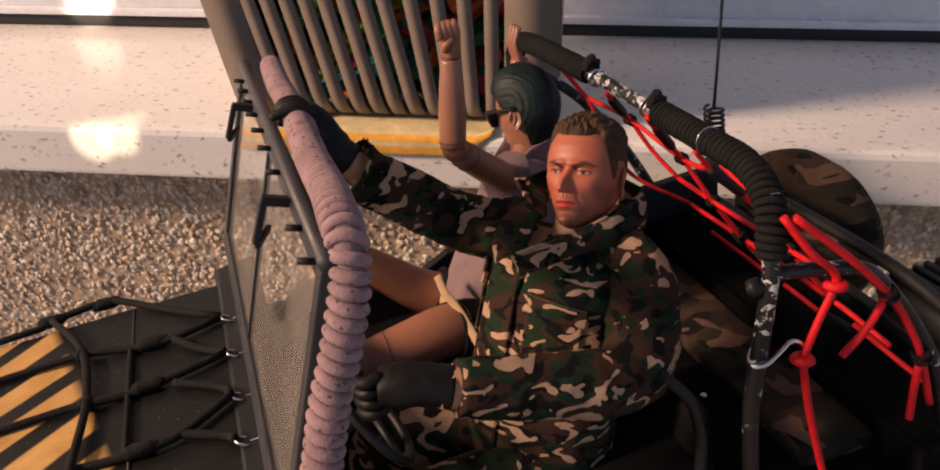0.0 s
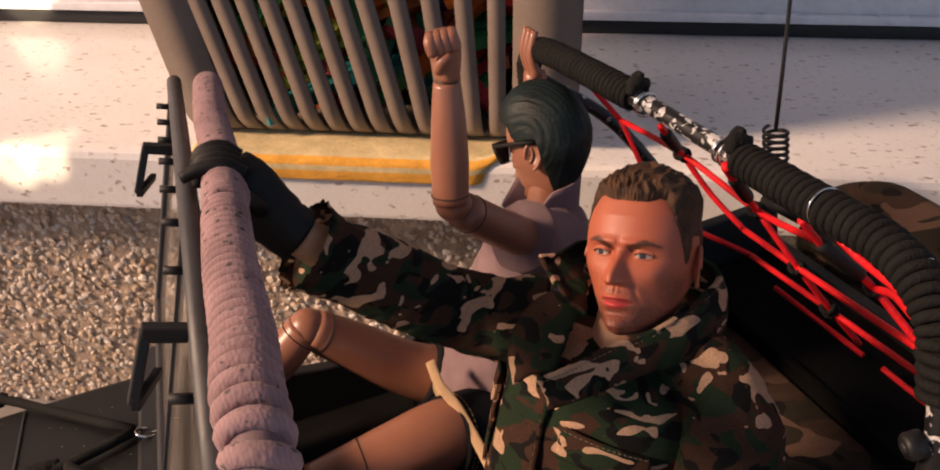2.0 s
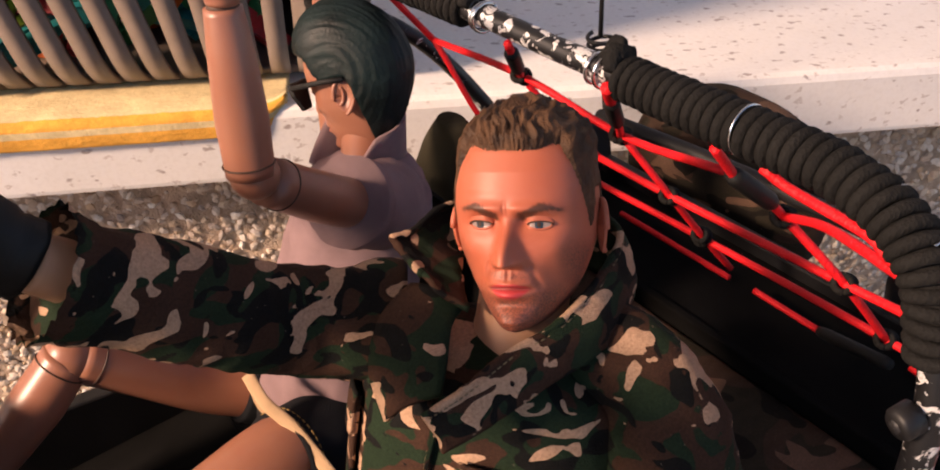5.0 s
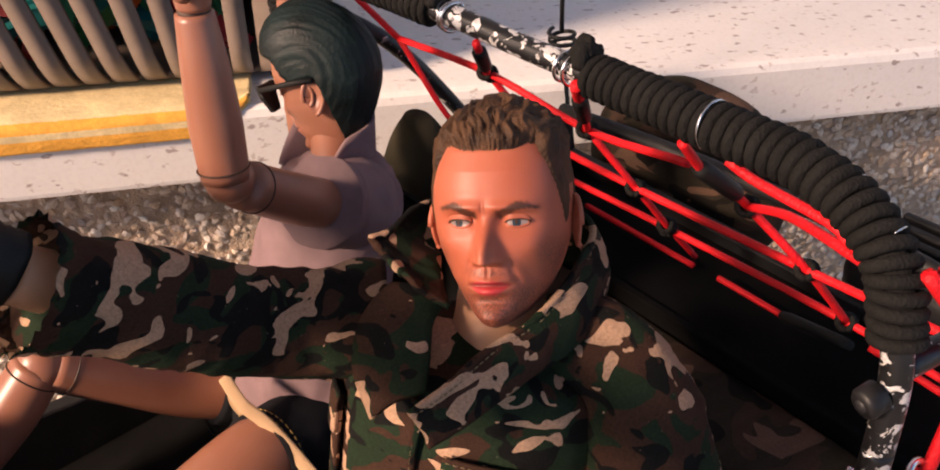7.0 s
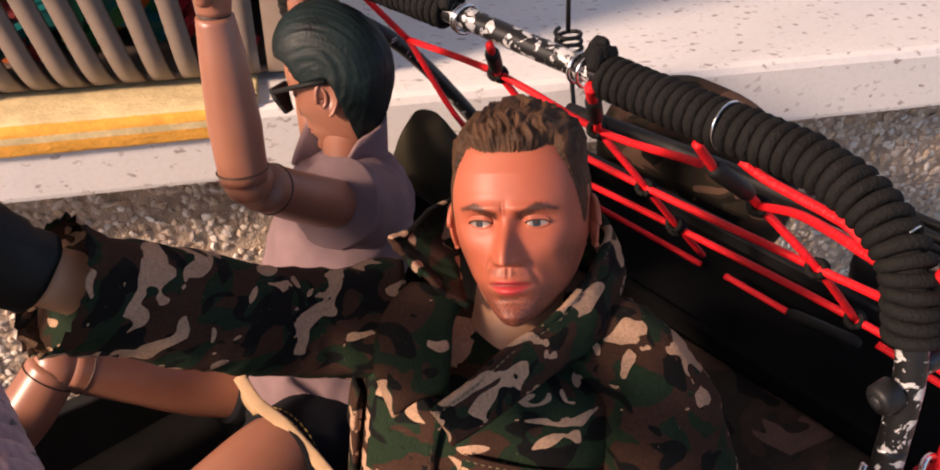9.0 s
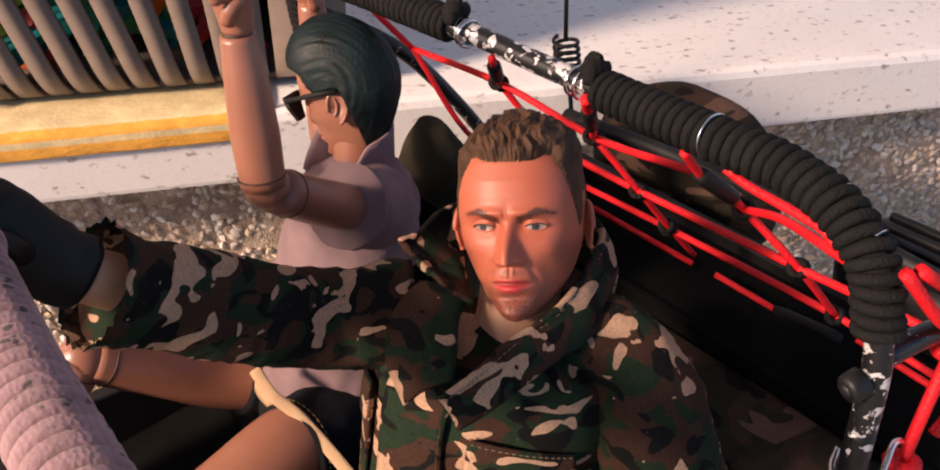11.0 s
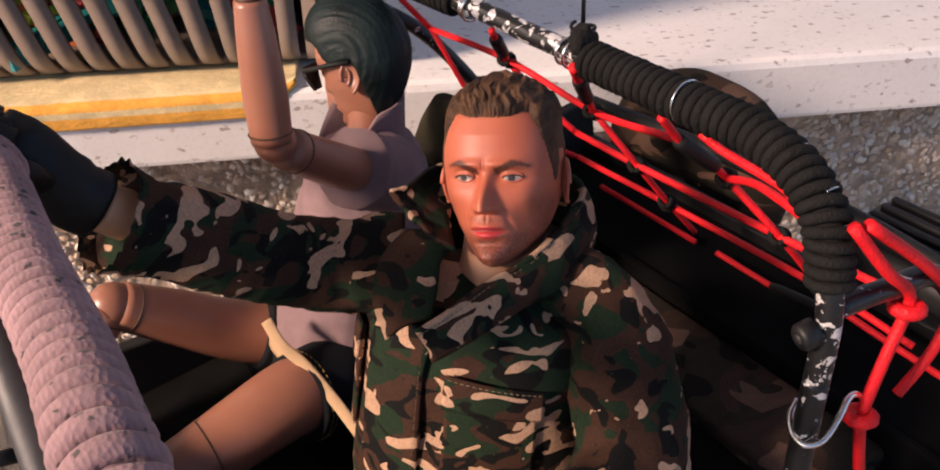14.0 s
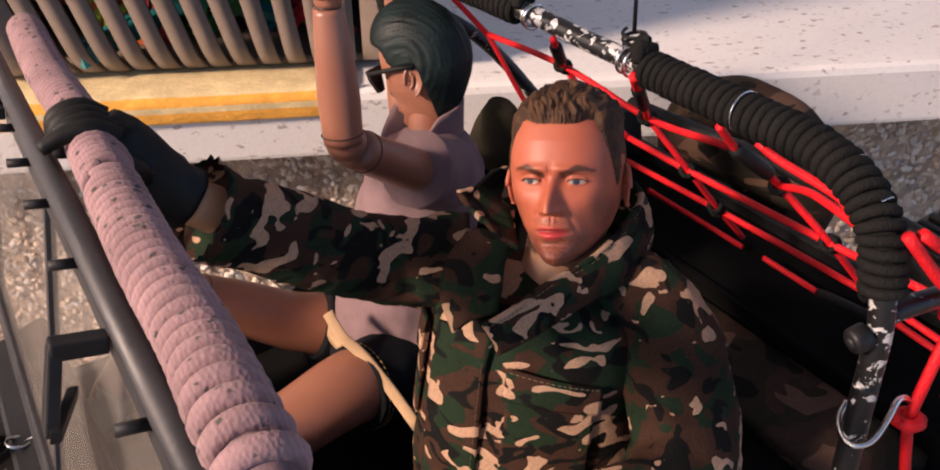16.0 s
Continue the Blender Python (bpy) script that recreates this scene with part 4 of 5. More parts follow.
ob = link("spare_wheel_cover", *spare_cover(), M_CAMO_DULL, matrix=JM)
tagged(ob, "slack camouflage cloth cover over the spare wheel", "wheel cover")
ob = link("kit_bag", *limb([(0.172, 0.208, -0.157), (0.171, 0.207, -0.125), (0.169, 0.205, -0.103), (0.168, 0.203, -0.085)], [0.018, 0.020, 0.017, 0.006], 20, 24, 0.8, lambda q, t, a: 0.002 * noise.noise(q * 90)), M_OLIVE, matrix=JM)
tagged(ob, "small olive cloth bag inside the vehicle's far side", "bag")

# ---- cords ----


def cord_thing(name, label, group=""):
    return vehicle_empty(name, label=label, category="cord", group=group)


net = cord_thing("cargo_net", "bright red elastic cord net with black knots behind the roll bar")


def red(pts, r=0.00112, n=14):
    return piece("cord", limb(pts, [r, r], n, 8), M_RCORD, net)


def knot(p, axis=(1, 0.2, -0.8), r=0.0020):
    s = Shape()
    ax = Vector(axis).normalized()
    for o in (-0.0013, 0.0013):
        s.add(*ring(Vector(p) + ax * o, ax + Vector((0.2 * o * 700, 0.3, 0)), r, 0.0009, 14, 6))
    return s.make("knot", M_BCORD, net)


def sleeve(a, b, r=0.0021):
    return piece("sleeve", tube([a, Vector(a).lerp(Vector(b), 0.1), Vector(a).lerp(Vector(b), 0.9), b], [r * 0.8, r, r, r * 0.8], 10), M_SLEEVE, net, "black shrink sleeve")


K1, K2, K3, K4 = (0.172, 0.160, -0.0555), (0.1780, 0.1225, -0.0640), (0.1874, 0.1134, -0.0846), (0.2149, 0.1154, -0.1267)
Q1, Q2, Q3 = (0.1763, 0.0635, -0.0622), (0.1836, 0.0508, -0.0788), (0.2015, 0.0494, -0.1062)
red([(0.1740, 0.215, -0.0605), K1, K2, (0.1660, 0.0730, -0.0490)])
sleeve((0.1520, 0.0940, -0.0330), (0.1675, 0.1110, -0.0515), 0.0021)
red([(0.1455, 0.0870, -0.0250), (0.1520, 0.0940, -0.0330)], 0.0015)
red([(0.1660, 0.1090, -0.0500), K2])
sleeve((0.1565, 0.0614, -0.0405), (0.1705, 0.0622, -0.0550), 0.0022)
red([(0.1695, 0.0622, -0.0540), Q1])
red([(0.1500, 0.0600, -0.0310), (0.1570, 0.0614, -0.0410)])
red([Q1, (0.1680, 0.0469, -0.0522), (0.1580, 0.0301, -0.0443), (0.1550, 0.0228, -0.0427), (0.1520, 0.0140, -0.0410)])
red([(0.1570, 0.0540, -0.0360), (0.1580, 0.0474, -0.0388), (0.1545, 0.0270, -0.0376), (0.1530, 0.0215, -0.0390), (0.1510, 0.0140, -0.0390)])
red([(0.1877, 0.1457, -0.0851), K3, Q2, (0.1825, 0.0388, -0.0772), (0.1760, 0.012, -0.0700)])
red([(0.2080, 0.1733, -0.1161), (0.2038, 0.1165, -0.1098), Q3, (0.2050, 0.020, -0.1120)])
red([(0.2248, 0.1815, -0.1418), (0.2246, 0.1250, -0.1415)])
red([(0.2227, 0.1120, -0.1386), (0.2240, 0.0855, -0.1406)])
sleeve((0.2225, 0.0850, -0.1390), (0.2160, 0.0560, -0.1290), 0.0020)
red([(0.2103, 0.0470, -0.1196), (0.2145, 0.0250, -0.1261), (0.217, 0.002, -0.130)])
red([K2, K3, (0.2010, 0.1145, -0.1060), K4])
red([Q1, Q2, Q3])
red([K1, (0.1640, 0.1490, -0.0470), (0.1455, 0.1240, -0.0255)])
sleeve((0.1500, 0.1300, -0.0310), (0.1640, 0.1490, -0.0470), 0.0021)
red([K1, (0.180, 0.155, -0.072), (0.1877, 0.1457, -0.0851)])
red([(0.1500, 0.2150, -0.0240), (0.1740, 0.215, -0.0605)])
red([(0.1740, 0.215, -0.0605), (0.186, 0.2, -0.10), (0.2080, 0.1733, -0.1161)])
for p in (K1, K2, K3, Q1, Q2, Q3, (0.2038, 0.1165, -0.1098), (0.2010, 0.1145, -0.1060)):
    knot(p)
# the heavier red cord on the near side, tied to an S hook
R1, R2, R3, R4 = (0.1651, 0.0, -0.0619), (0.1858, 0.0, -0.0718), (0.2008, 0.0, -0.1023), (0.1531, 0.0, -0.0871)
for pts in ([(0.1486, 0.004, -0.0337), (0.1560, 0.0, -0.0470), (0.1640, 0.0, -0.0560), R1, (0.1590, 0.0, -0.0740), R4],
            [(0.1520, 0.003, -0.0345), (0.1690, 0.0, -0.0520), R2, (0.1940, 0, -0.0860), R3, (0.206, 0, -0.125)],
            [R4, (0.1560, 0.0, -0.1100), (0.1619, 0.0, -0.1404)],
            [R2, (0.1780, 0.0, -0.0830), (0.1700, 0.002, -0.0930)],
            [R3, (0.1990, 0.0, -0.1140), (0.1976, 0.0, -0.1290)]):
    red(pts, 0.00140, 24)
for p in (R1, R4):
    piece("knot", ring(p, (0.2, 0.1, 1), 0.0026, 0.0017, 16, 8), M_RCORD, net, "red overhand knot")
for p in (R2, R3):
    knot(p, (0.4, 0, -1), 0.0026)
shook = spline([(0.1425, 0.0092, -0.0815), (0.1388, 0.0080, -0.0832), (0.1358, 0.0045, -0.0845), (0.1352, 0.0008, -0.0842), (0.1385, -0.0014, -0.0832), (0.1440, -0.0008, -0.0806), (0.1492, 0.0008, -0.0792), (0.1532, 0.0012, -0.0812), (0.1548, 0.0008, -0.0850), (0.1522, 0.0005, -0.0868)], 50)
ob = link("s_hook", *tube(shook, 0.00075, 10), M_STEEL, matrix=JM)
tagged(ob, "bright steel S-shaped wire hook on the roll bar post", "hook")

bn = cord_thing("bonnet_cords", "black elastic cords knotted over the bonnet")
HZ = -0.0862


def blk(pts, r=0.00165, n=18):
    return piece("cord", limb([(x, y, HZ + (z if z else 0)) for x, y, *z0 in pts for z in ([z0[0]] if z0 else [0])], [r, r], n, 8), M_BCORD, bn)


HOOKS = [(-0.0327, 0.1380), (-0.0325, 0.1085), (-0.0330, 0.0775), (-0.0335, 0.0500)]
blk([(-0.300, 0.168, 0), (-0.128, 0.1735, 0), (-0.110, 0.1765, 0.001), (-0.088, 0.1800, 0.002), (-0.079, 0.1790, 0.002), (-0.058, 0.1620, 0), (-0.034, 0.1390, 0.001)])
blk([(-0.300, 0.130, 0), (-0.122, 0.1390, 0), (-0.090, 0.1385, 0.001), (-0.070, 0.1340, 0), (-0.055, 0.1310, 0.001), (-0.034, 0.1375, 0.001)])
blk([(-0.0535, 0.1305, 0.001), (-0.043, 0.1180, 0), (-0.0335, 0.1090, 0.001)])
blk([(-0.300, 0.088, 0), (-0.117, 0.1010, 0), (-0.088, 0.1000, 0.001), (-0.072, 0.1000, 0), (-0.058, 0.1005, 0.001), (-0.0335, 0.1080, 0.001)])
blk([(-0.054, 0.0970, 0.001), (-0.037, 0.0862, 0), (-0.0335, 0.0780, 0.001)])
blk([(-0.300, 0.050, 0), (-0.120, 0.062, 0), (-0.073, 0.0607, 0), (-0.060, 0.0603, 0.001), (-0.050, 0.0640, 0.001), (-0.0335, 0.0770, 0.001)])
blk([(-0.054, 0.0635, 0.001), (-0.038, 0.0557, 0), (-0.034, 0.0505, 0.001)])
blk([(-0.107, 0.1770, 0.002), (-0.0915, 0.1420, 0.002), (-0.0870, 0.1010, 0.002), (-0.0900, 0.0620, 0.002), (-0.094, 0.02, 0.001)])
blk([(-0.0715, 0.1330, 0), (-0.0718, 0.0990, 0), (-0.0722, 0.0600, 0)], 0.0012)
for x, y, a in ((-0.083, 0.180, 0.0), (-0.107, 0.177, 0.2), (-0.0915, 0.139, 1.2), (-0.087, 0.1005, 1.2), (-0.062, 0.1325, 0.0), (-0.064, 0.1003, 0.1), (-0.066, 0.0605, 0.1)):
    d = Vector((math.cos(a), math.sin(a) * 0.3, 0))
    p = Vector((x, y, HZ + 0.001))
    piece("knot", limb([p - d * 0.006, p - d * 0.003, p + d * 0.003, p + d * 0.006], [0.0019, 0.0028, 0.0027, 0.0019], 12, 10, 1, lambda q, t, an: 0.0006 * noise.noise(q * 700)), M_BCORD, bn)
for x, y in HOOKS:
    piece("eye_hook", ring((x + 0.002, y, HZ - 0.0008), (0.5, 0.2, 1), 0.0032, 0.00055, 22, 7), M_STEEL, bn, "bright steel eye hook")
    piece("lash", tube([(x + 0.004, y, HZ - 0.002), (x + 0.012, y, HZ - 0.002)], 0.0008, 7), M_STEEL, bn)

# ---- dolls ----


def smooth01(a, b, x):
    t = max(0.0, min(1.0, (x - a) / (b - a)))
    return t * t * (3 - 2 * t)


def gauss(x, c, w):
    return math.exp(-((x - c) / w) ** 2)


def lut(x, pts):
    """A smooth curve through (x, y) pairs given from high x to low."""
    if x >= pts[0][0]:
        return pts[0][1]
    for (x0, y0), (x1, y1) in zip(pts, pts[1:]):
        if x >= x1:
            t = (x0 - x) / (x0 - x1)
            return y0 + (y1 - y0) * t
    return pts[-1][1]


WIDE_M = [(1.0, 0.0), (0.985, 0.17), (0.95, 0.32), (0.88, 0.50), (0.78, 0.68), (0.66, 0.82), (0.50, 0.93), (0.30, 0.99), (0.10, 1.0), (-0.10, 0.980), (-0.25, 0.945), (-0.40, 0.875), (-0.55, 0.785), (-0.70, 0.66), (-0.82, 0.52), (-0.91, 0.385), (-0.97, 0.23), (-1.0, 0.0)]
WIDE_F = [(1.0, 0.0), (0.985, 0.17), (0.95, 0.32), (0.88, 0.50), (0.78, 0.68), (0.66, 0.82), (0.50, 0.94), (0.30, 1.0), (0.10, 1.0), (-0.10, 0.96), (-0.25, 0.90), (-0.40, 0.80), (-0.55, 0.68), (-0.70, 0.54), (-0.82, 0.40), (-0.91, 0.27), (-0.97, 0.15), (-1.0, 0.0)]
FORE = [(1.0, 0.0), (0.97, 0.24), (0.92, 0.40), (0.84, 0.58), (0.74, 0.73), (0.62, 0.85), (0.45, 0.945), (0.30, 0.985), (0.15, 0.995), (0.05, 0.965), (-0.02, 0.945), (-0.15, 0.965), (-0.30, 0.985), (-0.45, 1.0), (-0.60, 0.995), (-0.72, 0.975), (-0.85, 0.99), (-0.93, 0.93), (-0.975, 0.78), (-1.0, 0.50)]
BACK = [(1.0, 0.0), (0.97, 0.25), (0.90, 0.46), (0.78, 0.70), (0.62, 0.88), (0.40, 1.0), (0.15, 1.03), (-0.05, 0.98), (-0.25, 0.86), (-0.45, 0.68), (-0.62, 0.50), (-0.80, 0.28), (-0.92, 0.10), (-1.0, 0.0)]


def relief(u, z, fem):
    """How far the features stand before the plain face, in half depths; u across, z up."""
    au = abs(u)
    k = 0.72 if fem else 1.0
    nz = smooth01(0.10, -0.27, z)
    o = k * (0.015 + 0.30 * nz) * smooth01(-0.385, -0.315, z) * smooth01(0.16, 0.02, z) * math.exp(-(au / (0.085 + 0.055 * nz)) ** 2.4)
    o += k * 0.10 * gauss(au, 0.17, 0.065) * gauss(z, -0.305, 0.055)
    o += (0.02 if fem else 0.060) * gauss(z, 0.135, 0.060) * math.exp(-((au - 0.32) / 0.30) ** 4)
    o -= 0.085 * gauss(au, 0.40, 0.20) * gauss(z, 0.0, 0.085)
    o -= 0.075 * gauss(au, 0.20, 0.085) * gauss(z, 0.03, 0.065)
    o += 0.050 * math.exp(-((au - 0.40) / 0.17) ** 2 - ((z + 0.002) / 0.060) ** 2)
    o += 0.045 * gauss(au, 0.64, 0.20) * gauss(z, -0.20, 0.12)
    o -= 0.050 * gauss(au, 0.52, 0.15) * gauss(z, -0.50, 0.16)
    o -= 0.030 * gauss(au - 0.28, (-0.36 - z) * 0.55, 0.045) * smooth01(-0.28, -0.36, z) * smooth01(-0.62, -0.50, z)
    o += 0.035 * gauss(u, 0, 0.30) * gauss(z, -0.47, 0.10)
    o += 0.050 * gauss(z, -0.505, 0.030) * math.exp(-(au / 0.24) ** 2.5)
    o += 0.060 * gauss(z, -0.605, 0.040) * math.exp(-(au / 0.20) ** 2.5)
    o -= 0.050 * gauss(z, -0.550 - 0.03 * au, 0.016) * math.exp(-(au / 0.28) ** 4)
    o -= 0.055 * gauss(z, -0.70, 0.050) * gauss(u, 0, 0.24)
    o += 0.040 * gauss(z, -0.85, 0.080) * gauss(au, 0.08, 0.16)
    o += 0.016 * gauss(au, 0.045, 0.03) * gauss(z, -0.42, 0.05) * (0 if fem else 1) - 0.012 * gauss(u, 0, 0.03) * gauss(z, -0.42, 0.05)
    o -= 0.012 * gauss(u, 0.05, 0.016) * gauss(z, 0.13, 0.05) * (0 if fem else 1)
    return o


def head_point(cs, sn, z, a, b, c, fem):
    """The skin of a head in its own axes: x across, y forward, z up; (cs, sn) turns about the upright axis."""
    w = lut(z, WIDE_F if fem else WIDE_M)
    n = 2.30 if z > 0 else 2.30 - 0.40 * smooth01(0, -0.5, z)
    if sn >= 0:
        u = math.copysign(abs(cs) ** (2 / n), cs) * w
        y = lut(z, FORE) * sn ** (2 / n)
        y += relief(u, z, fem) * smooth01(0.12, 0.5, sn)
    else:
        u = math.copysign(abs(cs) ** 0.95, cs) * w
        y = -lut(z, BACK) * (-sn) ** 0.95
    return Vector((u * a, y * b, z * c))


def add_head(sh, centre, fwd, up, size, nums, hair, fem=False, tufts=0.0010):
    """Painted skin, eyes, ears and a shell of sculpted hair. nums: material numbers."""
    fwd = Vector(fwd).normalized()
    rt = fwd.cross(Vector(up)).normalized()
    tu = rt.cross(fwd)
    rot = Matrix((rt, fwd, tu)).transposed()
    a, b, c = size
    nu, nv = (150, 110) if fem else (270, 210)
    grid, keys = [], []
    for j in range(nv + 1):
        th = math.pi * j / nv
        z = 0.55 * math.cos(th) + 0.45 * (1 - 2 * j / nv)
        for i in range(nu):
            ph = 2 * math.pi * i / nu
            ph += 0.38 * math.sin(2 * ph) * (1 if math.sin(ph) > 0 else 0)
            cs, sn = math.cos(ph), math.sin(ph)
            keys.append((cs, sn, z))
            grid.append(head_point(cs, sn, z, a, b, c, fem))
    faces, hairf = [], []
    hv = [hair(*q) for q in keys]
    for j in range(nv):
        for i in range(nu):
            q = (j * nu + i, (j + 1) * nu + i, (j + 1) * nu + (i + 1) % nu, j * nu + (i + 1) % nu)
            faces.append(q)
            if max(hv[k] for k in q) > 0:
                hairf.append(q)
    o = len(sh.v)
    C = Vector(centre)
    sh.v += [C + rot @ p for p in grid]
    sh.f += [tuple(k + o for k in q) for q in faces]
    sh.m += [nums["skin"]] * len(faces)
    for k, (cs, sn, z) in enumerate(keys):
        if sn < 0.02:
            continue
        u = grid[k].x / a
        au = abs(u)
        ragged = 0.02 * noise.noise(Vector((u * 30, z * 30, 2)))
        beard = smooth01(-0.44, -0.66, z + 0.06 * au) * (1 - 0.75 * gauss(z, -0.585, 0.06) * gauss(u, 0, 0.26))
        beard = max(beard, smooth01(0.52, 0.80, au) * smooth01(-0.08, -0.34, z), 0.8 * gauss(z, -0.435, 0.045) * math.exp(-(au / 0.34) ** 4))
        beard = min(1.0, beard + 0.5 * gauss(z, -0.70, 0.035) * gauss(u, 0, 0.14)) * smooth01(0.02, 0.25, sn) * (0 if fem else 0.92)
        t = (au - 0.13) / 0.58
        mid = 0.068 + 0.085 * smooth01(0, 0.6, t) - 0.035 * smooth01(0.6, 1.0, t)
        half = 0.040 * (1 - 0.70 * smooth01(0.35, 1.0, t)) * (0.6 if fem else 1)
        brow = smooth01(half + 0.018, half - 0.012, abs(z - mid) + ragged) * smooth01(-0.06, 0.08, t) * smooth01(1.05, 0.90, t) * 0.92
        top = 0.060 * (1 - (au / 0.30) ** 2) * (1 - 0.25 * gauss(u, 0, 0.05)) if au < 0.30 else 0
        low = 0.092 * (1 - (au / 0.27) ** 2) if au < 0.27 else 0
        seam = -0.550 - 0.03 * au
        lip = smooth01(-0.012, 0.010, min(seam + top - z, z - (seam - low)))
        line = 0.75 * gauss(z, seam, 0.011) * smooth01(0.33, 0.27, au)
        sh.paint[o + k] = (min(1.0, beard), max(brow, line), lip * smooth01(0.34, 0.26, au))

    def on_face(u, z, off):
        w = lut(z, WIDE_F if fem else WIDE_M)
        n = 2.30 if z > 0 else 2.30 - 0.40 * smooth01(0, -0.5, z)
        y = lut(z, FORE) * max(0.0, 1 - min(1.0, abs(u) / w) ** n) ** (1 / n) + relief(u, z, fem)
        p = Vector((u * a, y * b, z * c))
        return C + rot @ (p + Vector((u / a * 0.5, y / b, 0)).normalized() * off)

    def oval(cx, cz, rx, rz, off, num2, lo=-9.0, hi=9.0):
        rows = []
        for j in range(9):
            rows.append([on_face(cx + rx * q, min(hi, max(lo, cz + rz * (j / 4 - 1) * math.sqrt(max(0.0, 1 - q * q)))), off) for q in [-1 + i / 8 for i in range(17)]])
        sh.add(*sheet(rows, 0.00016), num2)
    for sd in (-1, 1):
        e, run = sd * 0.40, [-1 + i / 9 for i in range(19)]
        oval(e, -0.006, 0.145, 0.031, 0.00008, nums["white"])
        oval(e + 0.01, 0.0, 0.056, 0.052, 0.00016, nums["iris"], -0.036, 0.026)
        oval(e + 0.01, 0.0, 0.024, 0.022, 0.00024, nums["brow"])
        # upper lid with its dark edge, lower lid
        sh.add(*tube([on_face(e + 0.165 * q, -0.004 + 0.036 * math.sqrt(max(0, 1 - q * q)), 0.00022) for q in run], 0.00026, 7), nums["brow"])
        sh.add(*sheet([[on_face(e + (0.165 + 0.015 * r) * q, (0.002 + 0.032 * math.sqrt(max(0, 1 - q * q))) * (1 - r) + r * (0.016 + 0.062 * math.sqrt(max(0, 1 - q * q))), 0.00045 * (1 - r) - 0.0002 * r) for q in run] for r in (0, 0.35, 0.7, 1.0)], 0.0003), nums["skin"])
        sh.add(*tube([on_face(e + 0.155 * q, -0.006 - 0.037 * math.sqrt(max(0, 1 - q * q)), 0.00002) for q in run], 0.00026, 7), nums["skin"])
    # hair shell
    used = sorted({k for q in hairf for k in q})
    back = {k: n for n, k in enumerate(used)}
    o = len(sh.v)
    for k in used:
        cs, sn, z = keys[k]
        p, h = grid[k], hv[k]
        d = Vector((p.x / a, p.y / b, p.z / c))
        n = Vector((d.x / a, d.y / b, d.z / c)).normalized()
        s = smooth01(-0.01, 0.10, h)
        if fem:
            ar = math.atan2(d.z, d.y)
            st = noise.noise(Vector((d.x * 22, ar * 0.8, 2.0))) + 0.8 * noise.noise(Vector((d.x * 48, ar * 1.1, 5.0)))
            t = s * (0.0011 + 0.0034 * smooth01(0.2, 0.95, d.z) * smooth01(-0.9, 0.7, d.y)) + s * tufts * st
        else:
            top = smooth01(0.40, 0.78, z)
            wx = d.x + 0.16 * noise.noise(Vector((d.x * 2.5, d.y * 3.0, 7)))
            r1 = 1 - 2.2 * abs(noise.noise(Vector((wx * 5.5 + d.y * 1.6, d.y * 2.6, 1.5))))
            r2 = 1 - 2.2 * abs(noise.noise(Vector((wx * 12 - d.y * 3.0, d.y * 4.6, 4.5))))
            r3 = noise.noise(Vector((wx * 32 + d.y * 5, d.y * 9, 8.5)))
            ang = math.atan2(sn, cs)
            side = 0.6 * noise.noise(Vector((ang * 22 + z * 3, z * 5, 1))) + 0.5 * noise.noise(Vector((ang * 48, z * 9, 6)))
            t = s * (0.0002 + 0.0014 * top) + s * top * tufts * (0.65 * r1 + 0.55 * r2 + 0.35 * r3) + s * (1 - top) * tufts * 0.17 * side
            t = max(t, 0.0001)
        sh.v.append(C + rot @ (p + n * (t + 0.00010 - 0.0005 * (1 - s))))
    sh.f += [tuple(back[k] + o for k in q) for q in hairf]
    sh.m += [nums["hair"]] * len(hairf)
    # ears: a cupped shell with a rolled rim and a lobe
    for sd in (-1, 1):
        g = c / 0.021
        turn = Matrix.Rotation(-0.42 * sd, 3, 'Z') @ Matrix.Rotation(0.16, 3, 'X')
        ec = Vector((sd * a * 0.965, -0.05 * b, -0.10 * c))
        rows = []
        for j in range(7):
            r = j / 6
            row = []
            for i in range(25):
                q = 2 * math.pi * i / 24
                narrow = 1 - 0.28 * smooth01(0.0, -1.0, math.sin(q))
                y2, z2 = math.cos(q) * 0.0029 * narrow * r, math.sin(q) * 0.0049 * r
                bowl = 0.0014 * r ** 2 - 0.0006 * smooth01(0.75, 1.0, r)
                row.append(C + rot @ (ec + turn @ (Vector((sd * (bowl + 0.0002), y2, z2)) * g)))
            rows.append(row)
        sh.add(*sheet(rows, 0.0006 * g), nums["skin"])
        rim = [C + rot @ (ec + turn @ (Vector((sd * 0.0012, math.cos(q) * 0.0029 * (1 - 0.28 * smooth01(0.0, -1.0, math.sin(q))), math.sin(q) * 0.0049)) * g)) for q in [-0.2 + 5.0 * i / 24 for i in range(25)]]
        sh.add(*tube(rim, 0.0006 * g, 8), nums["skin"])
        sh.add(*limb([C + rot @ (ec + turn @ (Vector((sd * 0.0010, y2, z2)) * g)) for y2, z2 in ((0.0006, 0.0030), (0.0000, 0.0012), (0.0004, -0.0012), (0.0013, -0.0022))], [0.0004 * g, 0.0006 * g], 12, 7), nums["skin"])
    return rot


